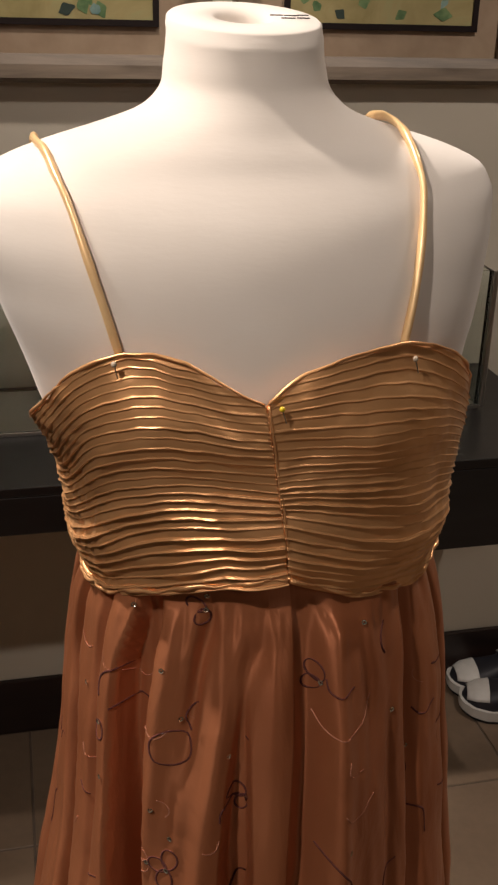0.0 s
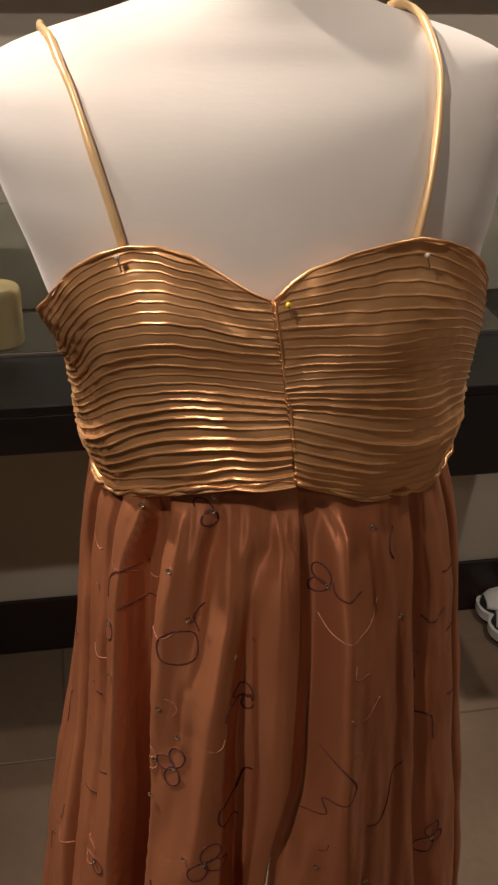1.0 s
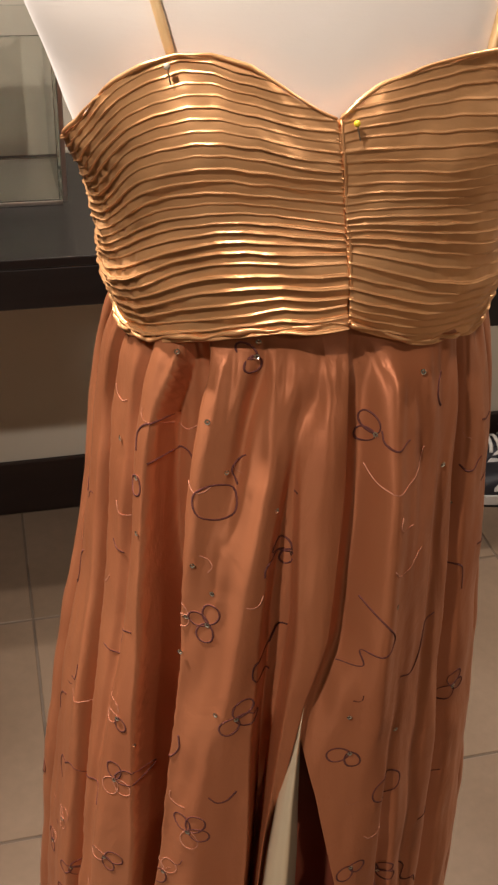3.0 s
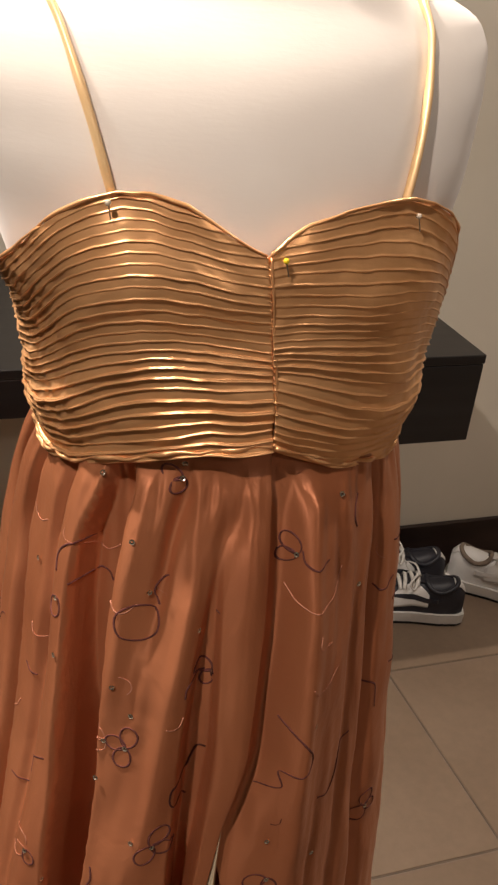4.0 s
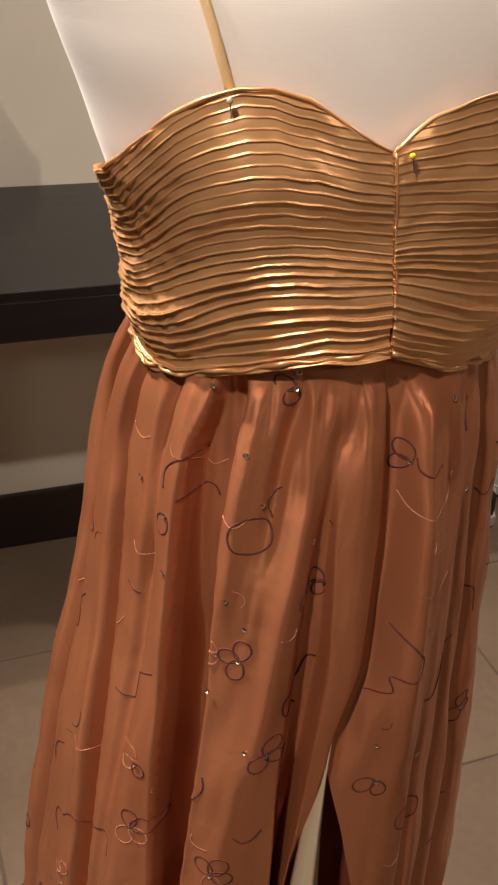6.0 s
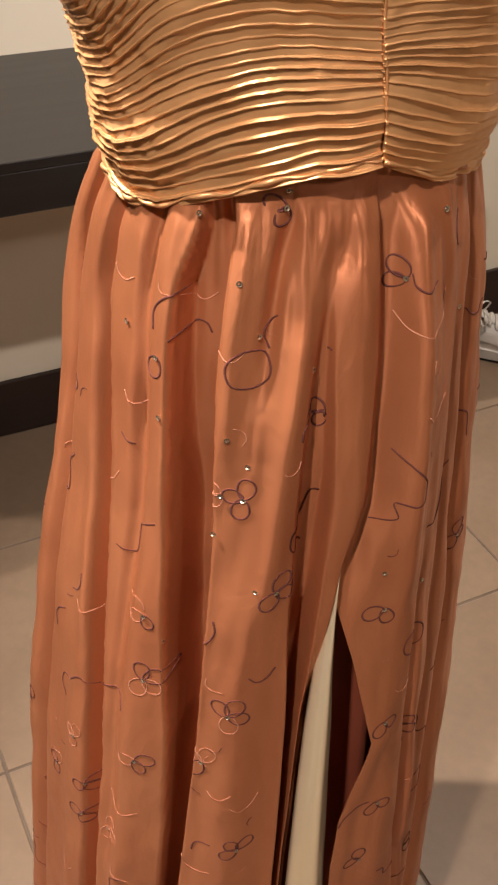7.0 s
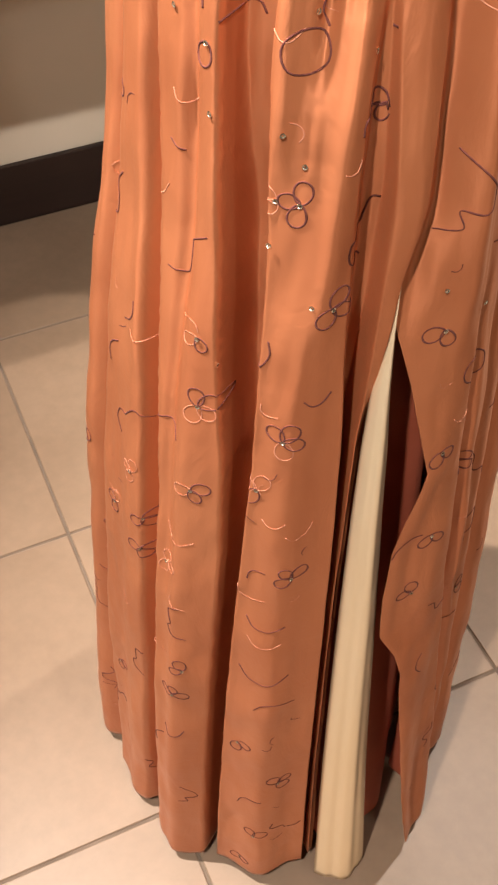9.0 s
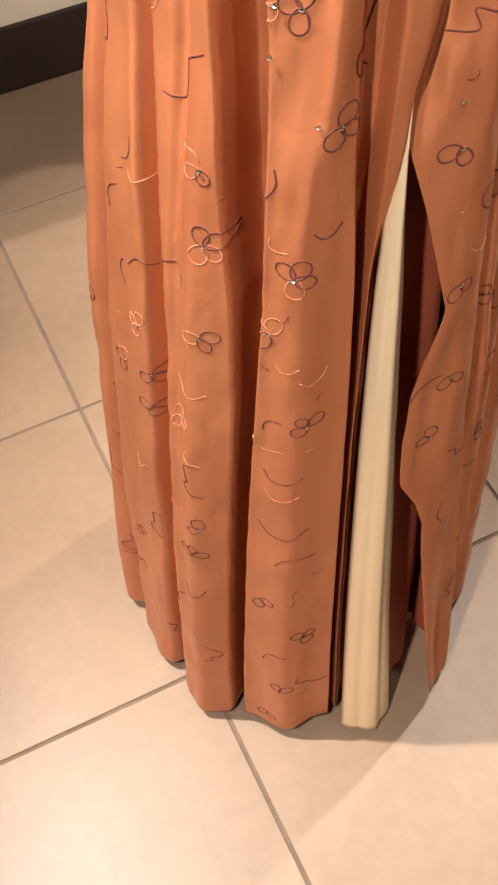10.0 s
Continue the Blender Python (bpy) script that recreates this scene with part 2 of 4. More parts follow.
def sheet(name, points, mat, parent=None, label="", closed=False, thick=0.0):
    """A smooth sheet from rows of points, by plain arrays."""
    pts = np.array(points, float)
    nr, nc, _ = pts.shape
    cols = nc if closed else nc - 1
    i, j = np.meshgrid(np.arange(nr - 1), np.arange(cols), indexing="ij")
    k = (j + 1) % nc
    faces = np.stack([i * nc + j, (i + 1) * nc + j, (i + 1) * nc + k, i * nc + k], -1).reshape(-1, 4)
    me = bpy.data.meshes.new(name)
    me.from_pydata(pts.reshape(-1, 3).tolist(), [], faces.tolist())
    for m in (mat if isinstance(mat, (list, tuple)) else [mat]):
        me.materials.append(m)
    me.polygons.foreach_set("use_smooth", [True] * len(me.polygons))
    me.update()
    ob = new(name, me)
    if parent:
        ob.parent = parent
    if label:
        ob["label"] = label
    if thick:
        s = ob.modifiers.new("thickness", "SOLIDIFY")
        s.thickness, s.offset = abs(thick), -1.0
        if isinstance(mat, (list, tuple)) and len(mat) > 1:
            s.material_offset = 1
    return ob


TABLES = {}


def smooth_table(rows, z):
    """Values at z from rows (z falling, values...), by cubic interpolation."""
    if id(rows) not in TABLES:
        zs = [r[0] for r in rows][::-1]
        cols = [[r[c] for r in rows][::-1] for c in range(1, len(rows[0]))]
        TABLES[id(rows)] = (zs, cols, [np.gradient(np.array(y), np.array(zs)).tolist() for y in cols])
    zs, cols, slopes = TABLES[id(rows)]
    i = 0
    while i < len(zs) - 2 and z > zs[i + 1]:
        i += 1
    h = zs[i + 1] - zs[i]
    t = min(max((z - zs[i]) / h, 0.0), 1.0)
    t2, t3 = t * t, t * t * t
    p, q, r, s = 2 * t3 - 3 * t2 + 1, (t3 - 2 * t2 + t) * h, 3 * t2 - 2 * t3, (t3 - t2) * h
    return [p * y[i] + q * d[i] + r * y[i + 1] + s * d[i + 1] for y, d in zip(cols, slopes)]


def wobble(x, y, z, k=1.0):
    return noise.noise(Vector((x * k, y * k, z * k)))


# ---- room ----
WALL_Y, WEST, EAST, SOUTH, TOP = 2.235, -2.2, 2.6, -2.4, 2.7
floor = boxed("floor", M_GROUT, WEST, EAST, SOUTH, WALL_Y, -0.1, -0.0025)
tagged(floor, "beige stone-look floor tiles with dark grout", "floor", kind="structure")
tagged(boxed("wall_north", M_WALL, WEST, EAST, WALL_Y, WALL_Y + 0.12, -0.1, TOP), "plain cream painted wall", "wall", kind="structure")
tagged(boxed("wall_south", M_WALL, WEST, EAST, SOUTH - 0.12, SOUTH, -0.1, TOP), "plain cream painted wall", "wall", kind="structure")
tagged(boxed("wall_west", M_WALL, WEST - 0.12, WEST, SOUTH - 0.12, WALL_Y + 0.12, -0.1, TOP), "plain cream painted wall", "wall", kind="structure")
tagged(boxed("wall_east", M_WALL, EAST, EAST + 0.12, SOUTH - 0.12, WALL_Y + 0.12, -0.1, TOP), "plain cream painted wall", "wall", kind="structure")
tagged(boxed("ceiling", M_CEIL, WEST - 0.12, EAST + 0.12, SOUTH - 0.12, WALL_Y + 0.12, TOP, TOP + 0.1), "plain cream ceiling", "ceiling", kind="structure")
tagged(boxed("baseboard", M_BASE, WEST, EAST, WALL_Y - 0.014, WALL_Y - 0.001, -0.002, 0.139, 0.003), "dark espresso wooden baseboard along the wall", "baseboard", kind="structure")


def downlight(place, target, power, radius, cone):
    x, y, z = place
    thing = new("unseen_downlight")
    thing.location = (x, y, TOP)
    tagged(thing, "unseen round warm ceiling downlight, inferred or added as fill", "lamp", group="ceiling downlights")
    bm = bmesh.new()
    prof = [(0.036, -0.001), (0.036, -0.008), (0.045, -0.012), (0.052, -0.008), (0.052, -0.001)]
    rows = [[bm.verts.new((r * math.cos(2 * math.pi * i / 32), r * math.sin(2 * math.pi * i / 32), q)) for i in range(32)] for r, q in prof]
    for a, b in zip(rows, rows[1:]):
        for i in range(32):
            bm.faces.new((a[i], a[(i + 1) % 32], b[(i + 1) % 32], b[i]))
    # ring and bulb are modelled for the added fill lamps too
    part("trim_ring", bm, M_STEEL, thing, smooth=True)
    part("bulb", lathe(bmesh.new(), [(0.034, -0.006), (0.034, -0.002)], 24), M_LAMP, thing)
    data = bpy.data.lights.new("unseen_beam", "SPOT")
    data.energy, data.color, data.shadow_soft_size = power, WARM, radius
    data.spot_size, data.spot_blend = radians(cone), 0.7
    beam = new("unseen_beam", data)
    beam.matrix_world = look((x, y, z), target)


for lamp in LAMPS:
    downlight(*lamp)

# ---- shelf and drawer unit ----
SHELF_TOP = 0.831
shelf = new("floating_shelf")
tagged(shelf, "black laminated floating wall shelf", "shelf")
boxed("top_board", M_SHELF, -1.30, 0.298, 1.775, WALL_Y - 0.001, SHELF_TOP - 0.016, SHELF_TOP, 0.002, shelf)
boxed("front_board", M_SHELF, -1.30, 0.298, 1.775, 1.793, 0.747, SHELF_TOP - 0.0164, 0.002, shelf)
boxed("underside", M_SHELF, -1.30, 0.298, 1.7935, WALL_Y - 0.001, 0.749, 0.765, 0.002, shelf)
unit = new("floating_drawer_unit")
tagged(unit, "black floating drawer box fixed to the wall", "drawer unit")
boxed("body", M_SHELF, 0.302, 0.825, 1.778, WALL_Y - 0.001, 0.660, SHELF_TOP - 0.018, 0.002, unit)
boxed("top_board", M_SHELF, 0.300, 0.827, 1.758, WALL_Y - 0.001, SHELF_TOP - 0.0175, SHELF_TOP, 0.002, unit)
boxed("drawer_front", M_SHELF, 0.302, 0.825, 1.758, 1.7775, 0.658, SHELF_TOP - 0.0185, 0.002, unit)


# ---- framed pictures ----
def framed_picture(x0, x1, z0, z1, seed, label):
    """A wide wooden frame, tan mat, black fillet and a painted leaf panel."""
    pic = new("framed_picture")
    pic.location = ((x0 + x1) / 2, WALL_Y, z0)
    tagged(pic, label, "picture", group="pictures on the wall")
    w, h = (x1 - x0) / 2, z1 - z0
    fw, mw, bw = 0.047, 0.046, 0.011
    back, front = -0.002, -0.032

    def bar(ax0, ax1, az0, az1, mat, mitre, name):
        bm = bmesh.new()
        steps = ((0, back), (0, front + 0.006), (0.008, front), (0.03, front + 0.004), (0.047, front + 0.012), (0.047, back))
        rows = []
        for d, y in steps:
            rows.append(mitre(d, y, bm))
        for a, b in zip(rows, rows[1:]):
            bm.faces.new((a[0], a[1], b[1], b[0]))
        bm.faces.new([r[0] for r in rows][::-1])
        bm.faces.new([r[1] for r in rows])
        bmesh.ops.recalc_face_normals(bm, faces=bm.faces)
        return part(name, bm, mat, pic)

    bar(0, 0, 0, 0, M_FRAME, lambda d, y, bm: (bm.verts.new((-w + d, y, d)), bm.verts.new((w - d, y, d))), "frame_rail")
    bar(0, 0, 0, 0, M_FRAME, lambda d, y, bm: (bm.verts.new((-w + d, y, h - d)), bm.verts.new((w - d, y, h - d))), "frame_rail")
    bar(0, 0, 0, 0, M_FRAME_V, lambda d, y, bm: (bm.verts.new((-w + d, y, d)), bm.verts.new((-w + d, y, h - d))), "frame_stile")
    bar(0, 0, 0, 0, M_FRAME_V, lambda d, y, bm: (bm.verts.new((w - d, y, d)), bm.verts.new((w - d, y, h - d))), "frame_stile")
    a = fw - 0.003
    boxed("mat_board", M_MAT, -w + a, w - a, -0.010, -0.003, a, h - a, 0, pic)
    b = fw + mw
    bm = bmesh.new()
    box(bm, -w + b, w - b, -0.016, -0.0105, b, b + bw)
    box(bm, -w + b, w - b, -0.016, -0.0105, h - b - bw, h - b)
    box(bm, -w + b, -w + b + bw, -0.016, -0.0105, b + bw, h - b - bw)
    box(bm, w - b - bw, w - b, -0.016, -0.0105, b + bw, h - b - bw)
    part("fillet", bm, M_FILLET, pic)
    c = b + bw
    boxed("painting", M_ART, -w + c, w - c, -0.0135, -0.0105, c, h - c, 0, pic)
    rng = random.Random(seed)
    # painted leaves and stems lie on the panel
    for k in range(34):
        px = rng.uniform(-w + c + 0.02, w - c - 0.02)
        pz = c + 0.012 + (h - 2 * c - 0.03) * rng.random() ** 1.3
        ln, wd, turn = rng.uniform(0.018, 0.04), rng.uniform(0.006, 0.013), rng.uniform(0, 6.28)
        bm = bmesh.new()
        ring_v = []
        for q in range(14):
            t = q / 13
            s = math.sin(math.pi * t) ** 0.8 * wd * (1 + 0.2 * math.sin(9 * t + k))
            ring_v.append((ln * (t - 0.5), s))
        outline = ring_v + [(x, -0.75 * s) for x, s in ring_v[::-1][1:-1]]
        depth = -0.0137 - 0.0001 * (k % 9)
        vs = []
        for x, s in outline:
            xx = px + x * math.cos(turn) - s * math.sin(turn)
            zz = pz + x * math.sin(turn) + s * math.cos(turn)
            vs.append(bm.verts.new((min(max(xx, -w + c + 0.001), w - c - 0.001), depth, min(max(zz, c + 0.001), h - c - 0.001))))
        bm.faces.new(vs)
        part("painted_leaf", bm, (M_LEAF, M_LEAF_BLUE, M_LEAF, M_STROKE)[k % 4], pic)
    return pic


framed_picture(-0.33, 0.222, 1.400, 2.04, 3, "framed leaf painting with grey wooden frame and tan mat")
framed_picture(0.262, 0.822, 1.402, 2.04, 8, "framed leaf painting with tan mat on cream wall")


# ---- candle lanterns on the shelf ----
def glass_lantern(x0, x1, y0, y1, z0, height):
    cx, cy = (x0 + x1) / 2, (y0 + y1) / 2
    thing = new("glass_lantern")
    thing.location = (cx, cy, z0)
    tagged(thing, "square clear glass candle lantern with steel base", "lantern", group="lanterns on the shelf")
    w, d, g = (x1 - x0) / 2, (y1 - y0) / 2, 0.006
    boxed("base_plate", M_STEEL, -w, w, -d, d, 0, 0.008, 0.0015, thing)
    for name, b in (("pane", (-w, w, -d, -d + g)), ("pane", (-w, w, d - g, d)), ("pane", (-w, -w + g, -d + g + 0.001, d - g - 0.001)), ("pane", (w - g, w, -d + g + 0.001, d - g - 0.001))):
        boxed(name, M_GLASS, b[0], b[1], b[2], b[3], 0.0085, height, 0.001, thing)
    for sx in (-1, 1):
        for sy in (-1, 1):
            boxed("corner_strip", M_STEEL, sx * w - 0.004 + 0.0035 * sx, sx * w + 0.004 + 0.0035 * sx, sy * d - 0.004 + 0.0035 * sy, sy * d + 0.004 + 0.0035 * sy, 0.0085, height, 0.001, thing)
    return thing


def pillar_candle(x, y, z, radius, height):
    c = new("pillar_candle")
    c.location = (x, y, z)
    tagged(c, "ivory pillar candle with rounded edge", "candle", group="candles on the shelf")
    r = radius
    part("wax", lathe(bmesh.new(), [(r * 0.97, 0), (r, 0.004), (r, height - 0.012), (r * 0.97, height - 0.005), (r * 0.88, height), (r * 0.5, height - 0.004), (0.004, height - 0.006)], 40), M_CANDLE, c, smooth=True)
    part("wick", tube(bmesh.new(), [(0, 0, height - 0.007), (0.001, 0, height + 0.004), (0.003, 0.001, height + 0.011)], 0.0012), M_WICK, c)
    return c


glass_lantern(-0.32, -0.062, 1.98, 2.19, SHELF_TOP, 0.27)
pillar_candle(-0.242, 2.040, SHELF_TOP + 0.0082, 0.043, 0.104)
glass_lantern(0.47, 0.705, 1.98, 2.19, SHELF_TOP, 0.27)
pillar_candle(0.59, 2.085, SHELF_TOP + 0.0082, 0.043, 0.104)

# ---- dress form ----
TORSO = [  # z, centre x, half width, centre y, half depth
    (1.560, 0.003, 0.0485, 0.950, 0.052),
    (1.542, 0.003, 0.0485, 0.950, 0.052),
    (1.524, 0.003, 0.0505, 0.949, 0.053),
    (1.505, 0.004, 0.0560, 0.948, 0.056),
    (1.493, 0.004, 0.0700, 0.946, 0.060),
    (1.482, 0.004, 0.1000, 0.944, 0.064),
    (1.473, 0.004, 0.1280, 0.942, 0.068),
    (1.462, 0.003, 0.1540, 0.940, 0.073),
    (1.447, 0.000, 0.1670, 0.937, 0.081),
    (1.425, -0.002, 0.1680, 0.933, 0.092),
    (1.385, -0.001, 0.1580, 0.928, 0.104),
    (1.340, 0.001, 0.1435, 0.923, 0.108),
    (1.290, 0.009, 0.1365, 0.919, 0.104),
    (1.235, 0.017, 0.1315, 0.916, 0.100),
    (1.195, 0.020, 0.1200, 0.918, 0.085),
    (1.150, 0.018, 0.1050, 0.925, 0.070),
    (1.050, 0.014, 0.0900, 0.940, 0.060),
]
YAW = radians(0)


SIDE = [(1.45, 1.40, 1.36, 1.33, 1.29, 1.25, 1.21, 1.15), (0.0, 0.003, 0.006, 0.005, 0.0, -0.007, -0.009, -0.009)]
SIDE_LEFT = [(1.36, 1.32, 1.27, 1.22, 1.18), (0.0, 0.0, -0.003, -0.001, 0.0)]


def side_gain(deg, z, right, left):
    """What one flank is fuller (+) or slimmer (-) than the plain oval."""
    t, q = (right, deg) if deg > 0 else (left, -deg)
    k = min(max((q - 12) / 58, 0.0), 1.0) * min(max((178 - q) / 60, 0.0), 1.0)
    return k * k * (3 - 2 * k) * float(np.interp(z, t[0][::-1], t[1][::-1]))


def torso_pt(th, z, grow=0.0):
    cx, a, cy, b = smooth_table(TORSO, z)
    s, c = math.sin(th), math.cos(th)
    grow += side_gain((math.degrees(th) + 180) % 360 - 180, z, SIDE, SIDE_LEFT)
    e = 1.0
    u = (a + grow) * math.copysign(abs(s) ** e, s)
    v = -(b + grow) * math.copysign(abs(c) ** e, c)
    return (cx + u * math.cos(YAW) - v * math.sin(YAW), cy + u * math.sin(YAW) + v * math.cos(YAW), z)


def dress_form():
    """Torso with neck cap, neck hole and inner tube: one mesh."""
    n = 120
    zs = [1.556 - 0.004 * k for k in range(127)]
    bm = bmesh.new()
    rows = []
    # the cap: inner tube, rim of the hole, flat top tilted to the front
    tilt = lambda x, y: 1.553 + (y - 0.950) * 0.16
    ring0 = [torso_pt(2 * math.pi * i / n, 1.556) for i in range(n)]
    for k, r in ((0.20, -0.12), (0.34, -0.12), (0.36, -0.004), (0.40, 0.0), (0.7, 0.001), (0.955, 0.0), (0.99, -0.0015), (1.0, -0.006)):
        row = []
        for x, y, z in ring0:
            px, py = 0.002 + (x - 0.002) * k, 0.953 + (y - 0.950) * k
            row.append(bm.verts.new((px, py, tilt(px, py) + r)))
        rows.append(row)
    for z in zs[3:]:
        row = []
        for i in range(n):
            x, y, _ = torso_pt(2 * math.pi * i / n, z)
            zz = z + (y - 0.950) * 0.16 * max(0.0, min(1.0, (z - 1.505) / 0.045))
            row.append(bm.verts.new((x, y, zz)))
        rows.append(row)
    for a, b in zip(rows, rows[1:]):
        for i in range(n):
            bm.faces.new((a[i], b[i], b[(i + 1) % n], a[(i + 1) % n]))
    bm.faces.new(rows[0])
    bm.faces.new(rows[-1][::-1])
    # the cap and shoulders sit a little lower than the plain profile
    def settle(z):
        f = min(max((z - 1.43) / 0.04, 0.0), 1.0)
        g = min(max((z - 1.47) / 0.08, 0.0), 1.0)
        return z - 0.004 * f * f * (3 - 2 * f) - 0.009 * g
    for v in bm.verts:
        v.co.z = settle(v.co.z)
    # stand: pole and round foot under the skirt
    lathe(bm, [(0.10, 0.0), (0.10, 0.012), (0.09, 0.018), (0.03, 0.03), (0.016, 0.05), (0.016, 1.06)], 32, (0.014, 0.945))
    # inner rod seen through the neck hole
    lathe(bm, [(0.0025, 1.43), (0.0025, 1.535)], 10, (0.004, 0.962))
    bmesh.ops.recalc_face_normals(bm, faces=bm.faces)
    ob = part("dress_form", bm, M_FORM, smooth=True)
    return tagged(ob, "off-white jersey-covered dress form on a stand", "mannequin")


form = dress_form()

# pencil marks on the cap, unreadable: plain bars
marks = new("cap_marks")
tagged(marks, "short dark pencil strokes on the neck cap", "marking")
for k, (x0, x1, y) in enumerate(((0.019, 0.027, 0.951), (0.028, 0.036, 0.9505), (0.037, 0.044, 0.952), (0.024, 0.033, 0.942), (0.034, 0.042, 0.943))):
    z = 1.5418 + (y - 0.950) * 0.16
    pts = [(x0 + (x1 - x0) * q / 8, y + 0.0012 * math.sin(q * 2.3 + k), z) for q in range(9)]
    part("stroke", tube(bmesh.new(), pts, 0.0004, 4), M_INK, marks)

# ---- gown: skirt ----
gown = new("evening_gown")
tagged(gown, "copper taffeta gown with pleated gold bodice on dress form", "dress")
SKIRT = [  # z, centre x, half width, centre y, half depth
    (1.250, 0.016, 0.1330, 0.916, 0.1015),
    (1.222, 0.018, 0.1345, 0.917, 0.1022),
    (1.195, 0.020, 0.1310, 0.924, 0.1110),
    (1.160, 0.020, 0.1380, 0.937, 0.1330),
    (1.120, 0.020, 0.1430, 0.948, 0.1520),
    (1.050, 0.020, 0.1500, 0.952, 0.1660),
    (0.950, 0.020, 0.1610, 0.956, 0.1800),
    (0.850, 0.018, 0.1760, 0.958, 0.1900),
    (0.700, 0.017, 0.1950, 0.960, 0.2020),
    (0.500, 0.014, 0.2140, 0.962, 0.2160),
    (0.250, 0.010, 0.2310, 0.962, 0.2320),
    (0.012, 0.008, 0.2440, 0.962, 0.2460),
]
HEM, WAIST = 0.012, 1.245
SLIT_TOP = 0.945
CREASES = [  # degrees at the waist, at the hem; depth at the waist, at the hem (m); half width at the waist, at the hem (degrees)
    (-165, -165, 0.010, 0.050, 4, 5), (-142, -145, 0.010, 0.055, 4, 5), (-118, -118, 0.010, 0.050, 4, 5),
    (-99, -95, 0.012, 0.032, 2.5, 3), (-64, -58, 0.012, 0.004, 2.5, 2),
    (27, 30, 0.002, 0.008, 2.2, 3), (38, 41, 0.008, 0.022, 2.2, 3), (62, 60, 0.012, 0.036, 3, 4),
    (86, 88, 0.010, 0.050, 4, 5), (112, 116, 0.010, 0.052, 4, 5), (140, 145, 0.010, 0.050, 4, 5), (168, 172, 0.010, 0.050, 4, 5),
]
VALLEYS = [  # deep flat-bottomed folds: heights, left edge, right edge (degrees), depth (m); softness of the two edges (degrees)
    ([0.0, 0.3, 0.63, 0.76, 0.86, 0.945, 1.01, 1.08, 1.14, 1.18, 1.23],
     [-47.0, -46.5, -45.0, -46.0, -49.5, -52.0, -53.6, -54.5, -54.0, -50.5, -50.0],
     [-44.0, -43.0, -41.0, -40.0, -40.5, -41.6, -42.4, -42.8, -41.8, -41.0, -42.0],
     [0.050, 0.052, 0.056, 0.062, 0.060, 0.050, 0.038, 0.028, 0.024, 0.018, 0.004], 1.6, 1.1),
    ([0.0, 0.4, 0.6, 0.78, 0.9, 1.02, 1.11, 1.22],
     [-71.0, -70.0, -70.5, -73.0, -78.0, -82.0, -84.0, -83.0],
     [-65.0, -63.5, -64.0, -66.8, -71.0, -75.5, -78.0, -79.5],
     [0.034, 0.034, 0.034, 0.032, 0.028, 0.020, 0.014, 0.006], 3.5, 1.2),
    ([0.0, 0.35, 0.56, 0.65, 0.78, 0.82, 0.91, 1.01, 1.08, 1.15],
     [-17.0, -17.3, -17.4, -17.6, -18.2, -18.8, -20.8, -21.4, -20.0, -17.0],
     [-15.6, -16.0, -16.0, -15.8, -15.4, -15.0, -14.6, -13.4, -14.4, -15.5],
     [0.040, 0.042, 0.042, 0.042, 0.038, 0.034, 0.022, 0.015, 0.009, 0.000], 1.2, 1.3),
    ([0.0, 0.43, 0.60, 0.75, 0.85, 1.0],
     [29.0, 20.0, 15.5, 14.5, 14.0, 14.0],
     [36.0, 28.0, 22.0, 19.0, 17.5, 16.0],
     [0.042, 0.034, 0.022, 0.012, 0.006, 0.0], 1.5, 3.5),
]

DRAPES = [  # soft ridges (+) and dips (-) that slant from the gathers: heights, degrees, height of the ridge (m), half width (degrees)
    ([0.88, 0.96, 1.04, 1.12, 1.175, 1.205], [-28.0, -26.5, -25.0, -22.0, -19.5, -15.0], 0.0075, 3.2),
    ([0.98, 1.06, 1.12, 1.18, 1.205], [-41.0, -40.0, -39.0, -36.5, -34.0], 0.0070, 3.2),
    ([1.07, 1.11, 1.15, 1.19, 1.208], [-32.0, -31.0, -29.5, -27.0, -25.0], -0.0075, 2.2),
    ([0.86, 0.95, 1.05, 1.15, 1.205], [8.5, 8.0, 8.0, 8.5, 9.0], 0.0085, 3.4),
    ([1.09, 1.12, 1.16, 1.20], [20.0, 19.0, 17.0, 14.0], -0.0030, 2.5),
    ([1.155, 1.163, 1.172, 1.18], [-16.0, -14.0, -12.0, -8.0], -0.0040, 2.6),
]


def down(z):
    return min(max((1.222 - z) / (1.222 - HEM), 0.0), 1.0)


def smooth_step(a, b, x):
    """Eases from 0 at a to 1 at b; a may lie above b."""
    k = min(max((x - a) / (b - a), 0.0), 1.0)
    return k * k * (3 - 2 * k)


def edge_left(z):
    """Free edge of the overlapping left panel, degrees."""
    return float(np.interp(z, [HEM, 0.3, 0.6, 0.7, 0.78, 0.85, 0.90, SLIT_TOP, 1.0, 1.1, 1.222], [-13.6, -14, -14, -13.8, -13.2, -12, -10.8, -9.0, -5.0, -3.3, -3.6]))


def edge_right(z):
    """Free edge of the panel that lies behind it, with a kinked flap."""
    return float(np.interp(z, [HEM, 0.10, 0.3, 0.46, 0.50, 0.535, 0.60, 0.66, 0.70, 0.755, 0.80, 0.85, 0.90, 0.95, 1.0, 1.222], [14, 10.5, 5.5, 3.0, 0.5, -3.9, -4.6, -4.0, -1.8, 2.2, -0.5, -3.8, -8.5, -13, -15, -15]))


